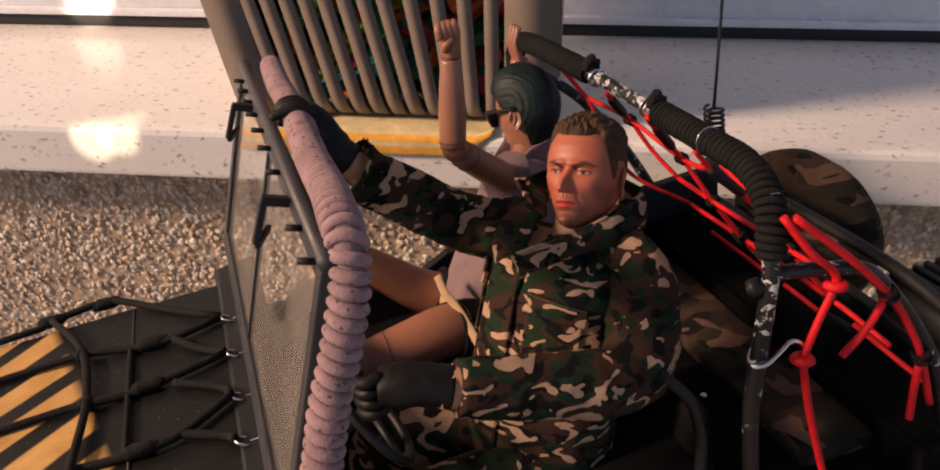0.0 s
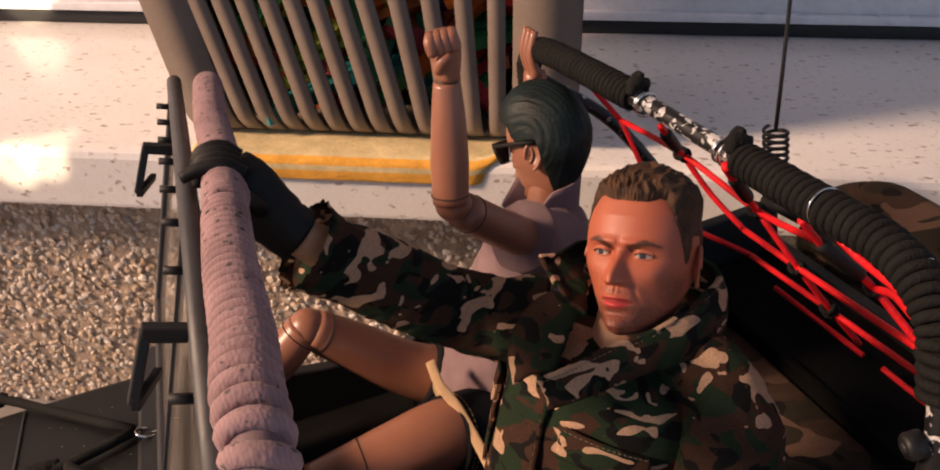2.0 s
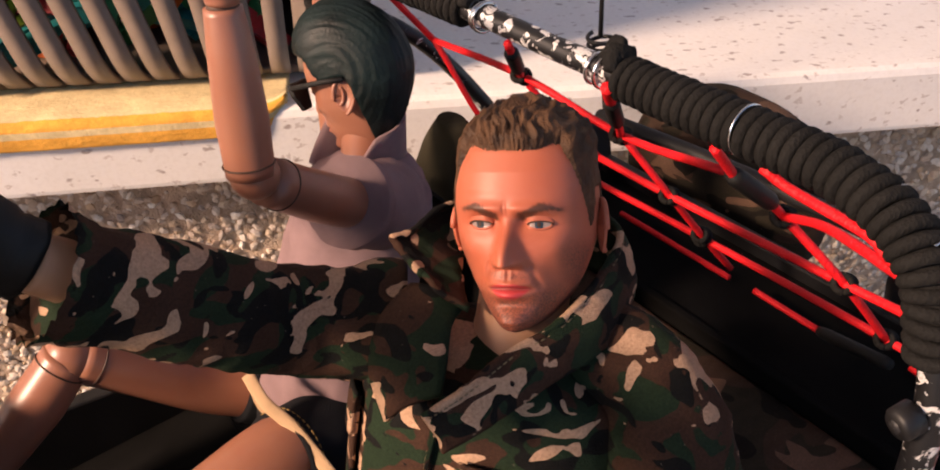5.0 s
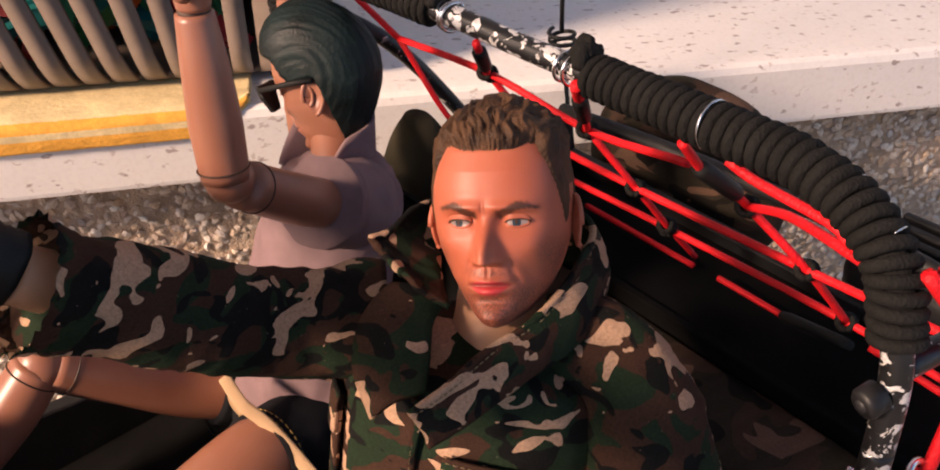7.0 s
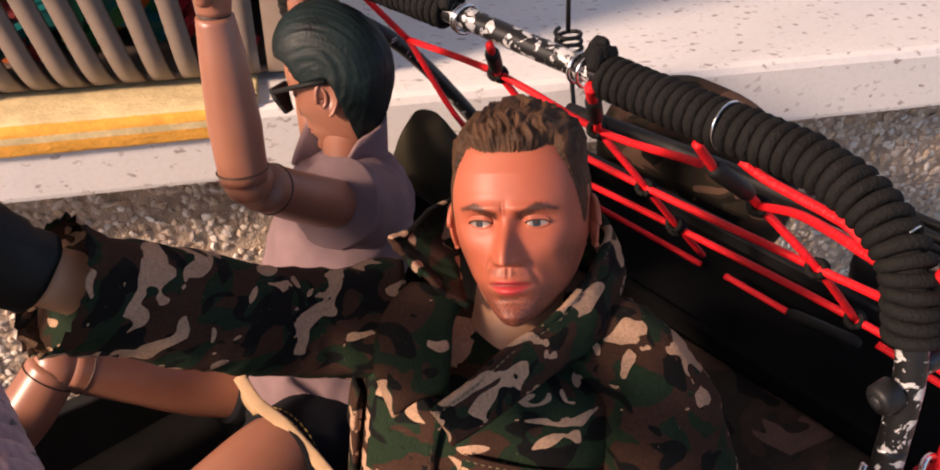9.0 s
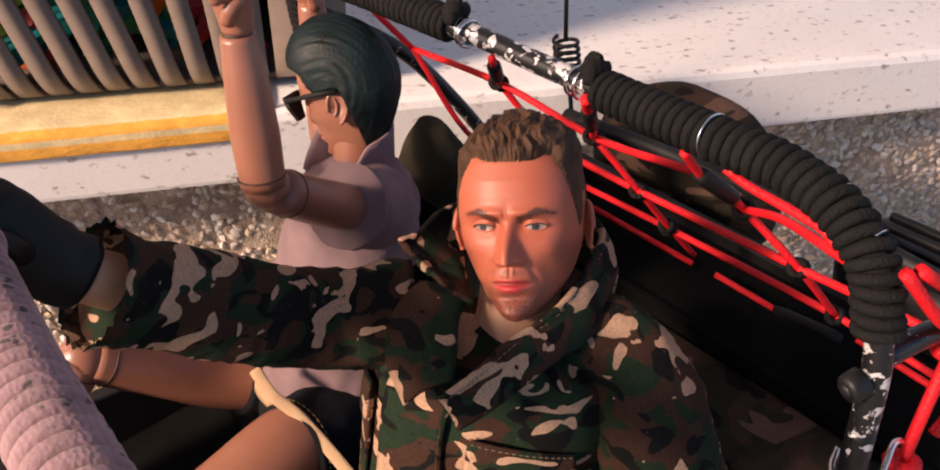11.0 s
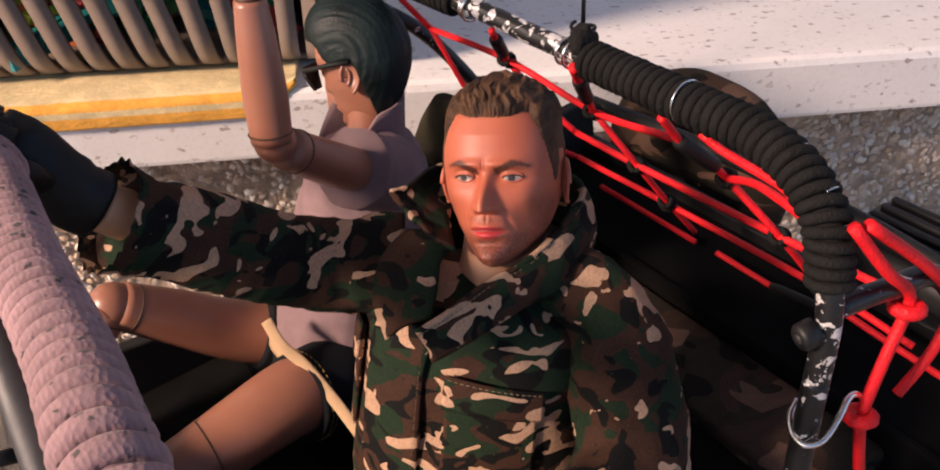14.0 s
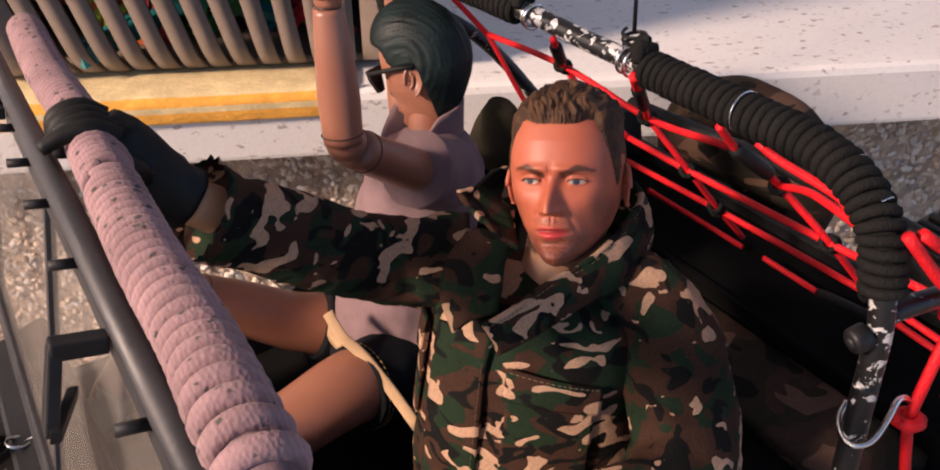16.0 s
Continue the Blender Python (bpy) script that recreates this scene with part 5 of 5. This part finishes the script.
def sheet(rows, thick):
    """A closed slab of cloth from rows of points."""
    n, m = len(rows), len(rows[0])
    v = []
    for j in range(n):
        for i in range(m):
            du = rows[j][min(i + 1, m - 1)] - rows[j][max(i - 1, 0)]
            dv = rows[min(j + 1, n - 1)][i] - rows[max(j - 1, 0)][i]
            nn = du.cross(dv)
            nn = nn.normalized() if nn.length > 1e-12 else Vector((0, 0, 1))
            v.append((rows[j][i], nn))
    vs = [p + q * thick / 2 for p, q in v] + [p - q * thick / 2 for p, q in v]
    k = n * m
    f = []
    for j in range(n - 1):
        for i in range(m - 1):
            a0 = j * m + i
            f.append((a0, a0 + 1, a0 + m + 1, a0 + m))
            f.append((k + a0, k + a0 + m, k + a0 + m + 1, k + a0 + 1))
    edge = [i for i in range(m)] + [j * m + m - 1 for j in range(1, n)] + [(n - 1) * m + i for i in range(m - 2, -1, -1)] + [j * m for j in range(n - 2, 0, -1)]
    for a0, b0 in zip(edge, edge[1:] + edge[:1]):
        f.append((a0, k + a0, k + b0, b0))
    return vs, f


def wrinkle(amount, fx=120.0, seed=0.0):
    def w(q, t, a):
        p = q * fx + Vector((seed, seed * 2, 0))
        r = noise.noise(Vector((p.x, p.y, p.z * 1.0)))
        r2 = 1 - 2 * abs(noise.noise(Vector((p.x * 2.1 + 4, p.y * 2.1, p.z * 2.1))))
        return amount * (r + 0.55 * r2)
    return w


class Torso:
    """A loft down the spine, from which patches of cloth can be taken."""

    def __init__(self, pts, radii, flats, front, n=44):
        self.path = spline(pts, n)
        self.r, self.fl, self.n = lerp_list(radii, n), lerp_list(flats, n), n
        self.front = front
        self.fr = frames(self.path, front)

    def at(self, t, deg, off=0.0):
        k = max(0.0, min(1.0, t)) * self.n
        i = min(int(k), self.n - 1)
        w = k - i
        p = self.path[i].lerp(self.path[i + 1], w)
        s = self.fr[i][1].lerp(self.fr[i + 1][1], w)
        u = self.fr[i][2].lerp(self.fr[i + 1][2], w)
        r = self.r[i] + (self.r[i + 1] - self.r[i]) * w
        fl = self.fl[i] + (self.fl[i + 1] - self.fl[i]) * w
        a = radians(deg)
        q = s * (math.cos(a) * r) + u * (math.sin(a) * r * fl)
        return p + q + q.normalized() * off

    def patch(self, t0, t1, d0, d1, off, thick, nt=14, nd=14, skew=0.0):
        return sheet([[self.at(t0 + (t1 - t0) * j / nt, d0 + (d1 - d0) * i / nd + skew * j / nt, off) for i in range(nd + 1)] for j in range(nt + 1)], thick)


def paint_on(ob, sh):
    """The dolls' face paint: shaven beard, brows and lips."""
    at = ob.data.attributes.new("face_paint", 'FLOAT_COLOR', 'POINT')
    val = np.zeros((len(sh.v), 4), dtype=np.float32)
    for k, q in sh.paint.items():
        val[k, :3] = q
    at.data.foreach_set("color", val.ravel())


def finger(sh, pts, r, num):
    sh.add(*limb(pts, [r, r * 1.02, r * 0.9, r * 0.7], 14, 10), num)


def soldier():
    sh = Shape()
    CAM, SKN, NCK, HAR, BRW, WHT, IRS, GLV, STI = range(9)
    mats = [M_CAMO, M_SKIN, M_NECK, M_HAIR, M_BROW, M_EYEW, M_IRIS, M_GLOVE, M_STITCH]
    front = (-0.85, -0.50, 0.10)
    HEAD_FWD, HEAD_UP = (-0.672, -0.592, 0.475), (0.370, 0.363, 0.849)
    to = Torso([(0.1030, 0.0665, -0.0560), (0.1005, 0.0668, -0.0610), (0.0953, 0.0671, -0.0730), (0.0868, 0.0651, -0.1000), (0.0788, 0.0641, -0.1280), (0.0733, 0.0631, -0.1500)],
               [0.0100, 0.0250, 0.0296, 0.0308, 0.0305, 0.0290], [0.85, 0.62, 0.68, 0.73, 0.78, 0.78], front)
    sh.add(*tube(to.path, to.r, 96, front, to.fl, wrinkle(0.0011, 70)), CAM)
    # arms
    sh.add(*limb([(0.0890, 0.0900, -0.0600), (0.0740, 0.0985, -0.0558), (0.0610, 0.0998, -0.0475), (0.0480, 0.0988, -0.0356), (0.0325, 0.0980, -0.0210)], [0.0130, 0.0114, 0.0108, 0.0106, 0.0106], 46, 48, 1.0, wrinkle(0.0013, 95, 3)), CAM)
    sh.add(*limb([(0.1120, 0.0660, -0.0610), (0.1160, 0.0552, -0.0625), (0.1170, 0.0428, -0.0684), (0.1110, 0.0312, -0.0780), (0.1000, 0.0190, -0.0852), (0.0800, 0.0135, -0.0800), (0.0580, 0.0140, -0.0730), (0.0385, 0.0150, -0.0665)], [0.0080, 0.0105, 0.0116, 0.0126, 0.0122, 0.0110, 0.0098, 0.0088], 64, 48, 1.0, wrinkle(0.0013, 95, 7)), CAM)
    cuff = spline([(0.0345, 0.0981, -0.0228), (0.0318, 0.0979, -0.0203), (0.0300, 0.0978, -0.0186)], 8)
    sh.add(*tube(cuff, [0.0107 + 0.0002 * i for i in range(9)], 60, None, 1.0, lambda q, t, a: 0.0010 * t * noise.noise(Vector((a * 5, t * 3, 2))) + 0.0006 * t * math.sin(a * 23), caps=False), CAM)
    # legs
    for y0, y1 in ((0.072, 0.082), (0.048, 0.040)):
        sh.add(*limb([(0.0760, y0, -0.1440), (0.0480, (y0 + y1) / 2, -0.1380), (0.0200, y1, -0.1330), (0.0100, y1, -0.1500)], [0.0160, 0.0150, 0.0130, 0.0110], 26, 32, 1.0, wrinkle(0.0012, 90, 11)), CAM)
    # wrists and gloves
    sh.add(*limb([(0.0410, 0.0985, -0.0280), (0.0340, 0.0976, -0.0205), (0.0290, 0.0970, -0.0150)], [0.0060, 0.0056, 0.0052], 10, 20), NCK)
    sh.add(*limb([(0.0290, 0.0970, -0.0150), (0.0255, 0.0972, -0.0105), (0.0220, 0.0985, -0.0045), (0.0185, 0.1000, 0.0020), (0.0165, 0.1010, 0.0062)], [0.0074, 0.0073, 0.0078, 0.0080, 0.0058], 20, 24, 0.78, wrinkle(0.0004, 300, 2), (0, 1, 0)), GLV)
    for k in range(4):
        y = 0.0935 + k * 0.0043
        finger(sh, [(0.0200, y, 0.0060), (0.0160, y + 0.0006, 0.0094), (0.0108, y + 0.0012, 0.0088 if k else 0.0098), (0.0086 if k else 0.0056, y + 0.0014, 0.0040 if k else 0.0086)], 0.0021, GLV)
    finger(sh, [(0.0215, 0.0920, -0.0035), (0.0200, 0.0890, 0.0005), (0.0175, 0.0880, 0.0035), (0.0140, 0.0885, 0.0050)], 0.0023, GLV)
    sh.add(*limb([(0.0400, 0.0150, -0.0670), (0.0330, 0.0155, -0.0650)], [0.0068, 0.0066], 6, 18), NCK)
    sh.add(*limb([(0.0370, 0.0155, -0.0660), (0.0300, 0.0170, -0.0635), (0.0220, 0.0190, -0.0620), (0.0155, 0.0210, -0.0615)], [0.0076, 0.0074, 0.0082, 0.0068], 18, 24, 0.85, wrinkle(0.0005, 280, 5)), GLV)
    for k in range(4):
        z = -0.0565 - k * 0.0040
        finger(sh, [(0.0160, 0.0190, z), (0.0110, 0.0180, z - 0.0006), (0.0085, 0.0225, z - 0.0012), (0.0110, 0.0265, z - 0.0014)], 0.0021, GLV)
    # neck and head
    sh.add(*limb([(0.1010, 0.0655, -0.0600), (0.1040, 0.0670, -0.0530), (0.1090, 0.0690, -0.0430)], [0.0105, 0.0090, 0.0088], 12, 24), NCK)

    def hair(cs, sn, z):
        rag = 0.030 * noise.noise(Vector((cs * 26, z * 8, 3)))
        front = 0.610 + 0.045 * gauss(abs(cs), 0.62, 0.16)
        edge_at = 0.62 + 0.42 * (min(z, 0.62) - 0.60)
        line = front + (-0.12 - front) * smooth01(edge_at + 0.05, edge_at - 0.06, sn + 0.4 * rag)
        line += (0.22 + 0.12) * smooth01(0.22, 0.10, sn)
        line += (-0.60 - 0.22) * smooth01(-0.10, -0.42, sn)
        return z - line + rag
    # turned a little aside, chin down
    add_head(sh, (0.1118, 0.0712, -0.0337), HEAD_FWD, HEAD_UP, (0.0134, 0.0172, 0.0206), dict(skin=SKN, brow=BRW, white=WHT, iris=IRS, hair=HAR), hair, False, 0.0012)
    # collar: one wing turned out, the other standing up to the ear
    edge = spline([(0.0888, 0.0702, -0.0390), (0.0890, 0.0800, -0.0377), (0.0892, 0.0850, -0.0362), (0.0893, 0.0864, -0.0357), (0.0905, 0.0866, -0.0360), (0.0945, 0.0872, -0.0368), (0.1058, 0.0924, -0.0386), (0.1260, 0.0942, -0.0455), (0.1330, 0.0724, -0.0468), (0.1205, 0.0596, -0.0447), (0.1040, 0.0537, -0.0455), (0.0917, 0.0533, -0.0457), (0.0813, 0.0518, -0.0465), (0.0731, 0.0522, -0.0476)], 104)
    base = spline([(0.0923, 0.0659, -0.0434), (0.0945, 0.0705, -0.0432), (0.0960, 0.0735, -0.0429), (0.0970, 0.0755, -0.0428), (0.0985, 0.0775, -0.0430), (0.1018, 0.0831, -0.0450), (0.1057, 0.0894, -0.0500), (0.1226, 0.0882, -0.0600), (0.1310, 0.0680, -0.0580), (0.1215, 0.0560, -0.0560), (0.1085, 0.0500, -0.0540), (0.0965, 0.0485, -0.0525), (0.0835, 0.0480, -0.0530), (0.0735, 0.0485, -0.0535)], 104)
    rows = []
    for j in range(13):
        h = j / 12
        row = []
        for i in range(105):
            q = base[i].lerp(edge[i], h)
            far = smooth01(60, 40, i)
            q += (Vector((0.5, -0.86, 0.1)) * (1 - 2 * far) + Vector((0, 0, 0.6)) * far) * (0.0013 * math.sin(math.pi * h))
            q += Vector((0.3, -0.6, 0.7)) * (0.0009 * noise.noise(q * 150) + 0.0005 * noise.noise(q * 420))
            row.append(q)
        rows.append(row)
    sh.add(*sheet(rows, 0.0011), CAM)
    sh.add(*tube(edge[4:], 0.00075, 8, None, 1.0, wrinkle(0.00025, 700, 4)), CAM)
    for h in (0.90,):
        hem = [base[i].lerp(edge[i], h) + Vector((0.25, -0.45, 0.5)) * 0.0011 for i in range(60, 105)]
        for i in range(0, 44, 1):
            sh.add(*tube([hem[i], hem[i].lerp(hem[i + 1], 0.6)], 0.00013, 5), STI)
    # the far lapel, folded back beside the throat
    lap_in = spline([(0.0935, 0.0690, -0.0445), (0.0885, 0.0660, -0.0450), (0.0830, 0.0600, -0.0475), (0.0790, 0.0560, -0.0490)], 20)
    lap_out = spline([(0.0880, 0.0790, -0.0420), (0.0800, 0.0780, -0.0450), (0.0730, 0.0720, -0.0500), (0.0700, 0.0620, -0.0540)], 20)
    sh.add(*sheet([[lap_in[i].lerp(lap_out[i], j / 8) + Vector((0, -0.2, 1)) * (0.0016 * math.sin(math.pi * j / 8) + 0.0006 * noise.noise(lap_in[i].lerp(lap_out[i], j / 8) * 200)) for i in range(21)] for j in range(9)], 0.0011), CAM)
    # lapel, placket, pockets with flaps, and their stitching
    sh.add(*to.patch(0.30, 0.99, 46, 80, 0.0014, 0.0014, 50, 10, 6), CAM)
    for d0, d1 in ((93, 133), (2, 34)):
        sh.add(*to.patch(0.395, 0.58, d0, d1, 0.0014, 0.0010, 22, 22), CAM)
        sh.add(*to.patch(0.385, 0.455, d0 - 1.5, d1 + 1.5, 0.0024, 0.0010, 10, 22), CAM)
    for d in (48.0, 78.0):
        for i in range(46):
            t = 0.31 + 0.67 * i / 46
            sh.add(*tube([to.at(t, d + 4 * t, 0.0020), to.at(t + 0.010, d + 4 * t, 0.0020)], 0.00012, 5), STI)
    for i in range(16):
        d = 93 + 40 * i / 16
        sh.add(*tube([to.at(0.392, d, 0.0031), to.at(0.392, d + 1.6, 0.0031)], 0.00012, 5), STI)
    ob = sh.make("soldier_doll", mats, matrix=JM)
    paint_on(ob, sh)
    return tagged(ob, "soldier doll in camouflage jacket and black gloves, seated in toy vehicle", "doll")


soldier()


PAX_FWD, PAX_UP = (-0.580, 0.780, -0.250), (0.02, 0.32, 0.94)


def passenger():
    sh = Shape()
    SKN, SHT, DEN, BLT, HAR, BRW, WHT, IRS, SHO, STI = range(10)
    mats = [M_SKIN_W, M_SHIRT, M_DENIM, M_BELT, M_HAIR_W, M_BROW, M_EYEW, M_IRIS, M_SHOE, M_OCHRE_THREAD]
    front = (-0.98, -0.10, 0.10)
    to = Torso([(0.1240, 0.1730, -0.0660), (0.1220, 0.1720, -0.0720), (0.1150, 0.1700, -0.0850), (0.1010, 0.1670, -0.1060), (0.0900, 0.1650, -0.1280), (0.0860, 0.1640, -0.1380)],
               [0.0090, 0.0210, 0.0265, 0.0240, 0.0250, 0.0240], [0.9, 0.66, 0.70, 0.72, 0.75, 0.75], front)
    sh.add(*tube(to.path, to.r, 80, front, to.fl, wrinkle(0.0016, 85, 5)), SHT)
    sh.add(*limb([(0.0905, 0.1640, -0.1270), (0.0840, 0.1630, -0.1420), (0.0820, 0.1625, -0.1500)], [0.0228, 0.0240, 0.0230], 14, 40, 0.8, None, front), DEN)
    sh.add(*tube([(0.0870, 0.1640, -0.1330), (0.0855, 0.1636, -0.1365)], [0.0247, 0.0248], 40, front, 0.82), BLT)
    # sleeves, arms
    sh.add(*limb([(0.1190, 0.1600, -0.0745), (0.1140, 0.1510, -0.0705), (0.1035, 0.1435, -0.0608)], [0.0125, 0.0120, 0.0112], 16, 32, 1.0, wrinkle(0.0006, 120, 9)), SHT)
    sh.add(*limb([(0.1048, 0.1445, -0.0620), (0.1024, 0.1428, -0.0597)], [0.0121, 0.0121], 4, 32, 1.0, wrinkle(0.0006, 220, 4)), SHT)
    sh.add(*limb([(0.1130, 0.1500, -0.0700), (0.0960, 0.1390, -0.0540), (0.0800, 0.1290, -0.0370)], [0.0066, 0.0066, 0.0058], 18, 24), SKN)
    sh.add(*ball((0.0775, 0.1275, -0.0335), 0.0057, 18, 12), SKN)
    sh.add(*limb([(0.0765, 0.1265, -0.0325), (0.0785, 0.1275, -0.0200), (0.0805, 0.1280, -0.0060), (0.0818, 0.1285, 0.0040)], [0.0054, 0.0058, 0.0050, 0.0040], 22, 24), SKN)
    sh.add(*tube([(0.0818, 0.1285, 0.0036), (0.0820, 0.1285, 0.0050)], 0.0034, 14), BRW)
    sh.add(*limb([(0.0820, 0.1285, 0.0048), (0.0826, 0.1285, 0.0090), (0.0828, 0.1283, 0.0150), (0.0826, 0.1280, 0.0185)], [0.0040, 0.0048, 0.0056, 0.0046], 14, 20, 0.85), SKN)
    for k in range(4):
        sh.add(*limb([(0.0786 + k * 0.0021, 0.1262, 0.0190), (0.0776 + k * 0.0021, 0.1235, 0.0180), (0.0778 + k * 0.0021, 0.1232, 0.0140)], [0.0016, 0.0018, 0.0015], 8, 9), SKN)
    sh.add(*limb([(0.0790, 0.1245, 0.0090), (0.0800, 0.1228, 0.0120), (0.0825, 0.1225, 0.0135)], [0.0018, 0.0018, 0.0015], 8, 9), SKN)
    sh.add(*limb([(0.1230, 0.1900, -0.0730), (0.1300, 0.2040, -0.0620), (0.1370, 0.2150, -0.0480), (0.1400, 0.2170, -0.0310)], [0.0070, 0.0066, 0.0056, 0.0045], 20, 22), SKN)
    for k in range(3):
        sh.add(*limb([(0.1390, 0.2120 + k * 0.004, -0.0320), (0.1375, 0.2120 + k * 0.004, -0.0220), (0.1400, 0.2120 + k * 0.004, -0.0135)], [0.0019, 0.0019, 0.0015], 8, 9), SKN)
    # legs
    sh.add(*limb([(0.0820, 0.1850, -0.1400), (0.0620, 0.1890, -0.1300), (0.0440, 0.1900, -0.1135), (0.0290, 0.1905, -0.1000)], [0.0128, 0.0112, 0.0096, 0.0080], 26, 28), SKN)
    sh.add(*ball((0.0275, 0.1905, -0.0992), 0.0078, 20, 12), SKN)
    sh.add(*limb([(0.0265, 0.1905, -0.0990), (0.0140, 0.1905, -0.1090), (0.0010, 0.1905, -0.1185), (-0.0090, 0.1905, -0.1260)], [0.0074, 0.0080, 0.0068, 0.0052], 24, 26), SKN)
    sh.add(*limb([(0.0800, 0.1440, -0.1340), (0.0620, 0.1390, -0.1260), (0.0400, 0.1360, -0.1260), (0.0140, 0.1350, -0.1280)], [0.0132, 0.0125, 0.0112, 0.0090], 26, 28), SKN)
    sh.add(*limb([(0.0140, 0.1350, -0.1280), (0.0000, 0.1350, -0.1400), (-0.0100, 0.1350, -0.1500)], [0.0088, 0.0080, 0.0060], 16, 24), SKN)
    sh.add(*limb([(0.0880, 0.1480, -0.1380), (0.0740, 0.1430, -0.1320), (0.0630, 0.1395, -0.1280)], [0.0150, 0.0150, 0.0145], 14, 32, 1.0, wrinkle(0.0005, 150)), DEN)
    sh.add(*limb([(0.0880, 0.1820, -0.1400), (0.0760, 0.1860, -0.1370), (0.0690, 0.1875, -0.1330)], [0.0145, 0.0145, 0.0140], 14, 32, 1.0, wrinkle(0.0005, 150)), DEN)
    # joint seams of the knees and elbow, and the stitched hems
    for c, ax, r in (((0.0325, 0.1904, -0.1032), (0.72, 0.0, -0.68), 0.0084), ((0.0235, 0.1905, -0.1014), (0.78, 0.0, 0.62), 0.0077), ((0.0330, 0.1357, -0.1264), (1.0, 0.04, 0.03), 0.0108), ((0.0830, 0.1309, -0.0402), (0.64, 0.40, -0.65), 0.0060), ((0.0768, 0.1267, -0.0300), (0.15, 0.1, 1.0), 0.0056)):
        sh.add(*ring(c, ax, r, 0.00022, 40, 6), BRW)
    for off in (0.0, 0.0016):
        ctr, ax = Vector((0.0655 + off, 0.1404 + off * 0.25, -0.1289 - off * 0.3)), Vector((0.92, 0.27, -0.30)).normalized()
        sd = ax.orthogonal().normalized()
        for i in range(44):
            pp = [ctr + (sd * math.cos(a) + ax.cross(sd) * math.sin(a)) * 0.0151 for a in (2 * math.pi * i / 44, 2 * math.pi * (i + 0.6) / 44)]
            sh.add(*tube(pp, 0.00018, 5), STI)
    # tan strap hanging across the shorts
    sh.add(*limb([(0.0651, 0.1520, -0.1036), (0.0655, 0.1446, -0.1089), (0.0687, 0.1372, -0.1146), (0.0714, 0.1260, -0.1232), (0.0730, 0.1135, -0.1310)], [0.0019, 0.0019], 24, 12, 0.35, None, (-0.45, -0.72, 0.53)), BLT)
    # canvas shoe
    sh.add(*limb([(-0.0040, 0.1905, -0.1230), (-0.0090, 0.1905, -0.1290), (-0.0170, 0.1905, -0.1340), (-0.0290, 0.1905, -0.1380), (-0.0330, 0.1905, -0.1390)], [0.0074, 0.0080, 0.0074, 0.0066, 0.0030], 20, 22, 0.85, wrinkle(0.0005, 200)), SHO)
    for i in range(6):
        x = -0.0080 - i * 0.0030
        sh.add(*tube([(x, 0.1850, -0.1260 - i * 0.0012), (x - 0.001, 0.1905, -0.1225 - i * 0.0014), (x, 0.1960, -0.1260 - i * 0.0012)], 0.0007, 6), DEN)
    sh.add(*limb([(0.1215, 0.1722, -0.0720), (0.1235, 0.1730, -0.0640), (0.1255, 0.1740, -0.0560)], [0.0088, 0.0074, 0.0072], 10, 20), SKN)

    def hair(cs, sn, z):
        line = 0.46 + (0.10 - 0.46) * smooth01(0.60, 0.25, sn)
        line += (-0.97 - 0.10) * smooth01(-0.16, -0.40, sn)
        return z - line
    add_head(sh, (0.1270, 0.1742, -0.0440), PAX_FWD, PAX_UP, (0.0122, 0.0152, 0.0206), dict(skin=SKN, brow=BRW, white=WHT, iris=IRS, hair=HAR), hair, True, 0.00030)
    # shirt collar
    rows = []
    c0 = Vector((0.1230, 0.1728, -0.0690))
    for j in range(6):
        h = j / 5
        row = []
        for i in range(41):
            a = radians(-150 + 300 * i / 40)
            tip = smooth01(1.6, 2.6, abs(a))
            rr = 0.0110 + 0.0022 * h + 0.004 * tip * h
            row.append(c0 + Vector((math.cos(a) * rr, math.sin(a) * rr, 0.0135 * h * (1 - 0.5 * tip) - 0.004 * tip)))
        rows.append(row)
    sh.add(*sheet(rows, 0.0009), SHT)
    ob = sh.make("passenger_doll", mats, matrix=JM)
    paint_on(ob, sh)
    return tagged(ob, "passenger doll in mauve shirt and black shorts, one fist raised", "doll")


passenger()

# sunglasses on the passenger
sg = vehicle_empty("sunglasses", label="small black plastic sunglasses on the passenger doll", category="sunglasses")
fw = Vector(PAX_FWD).normalized()
rt0 = fw.cross(Vector(PAX_UP)).normalized()
up0 = rt0.cross(fw)


def hp(x, y, z):
    return Vector((0.1270, 0.1742, -0.0432)) + rt0 * x + fw * (y - 0.0016) + up0 * z


for s in (-1, 1):
    piece("lens", prism([hp(s * 0.0008, 0.0192, 0.0034), hp(s * 0.0124, 0.0166, 0.0038), hp(s * 0.0128, 0.0160, 0.0004), hp(s * 0.0102, 0.0160, -0.0046), hp(s * 0.0040, 0.0180, -0.0050)], tuple(fw * 0.0016), 0.0004), M_SLEEVE, sg, smooth=False)
    piece("temple", tube([hp(s * 0.0124, 0.0168, 0.0026), hp(s * 0.0136, 0.006, 0.0026), hp(s * 0.0134, -0.0015, 0.0020)], 0.0008, 8), M_SLEEVE, sg)
piece("bridge", tube([hp(-0.002, 0.0198, 0.0022), hp(0.002, 0.0198, 0.0022)], 0.0007, 8), M_SLEEVE, sg)
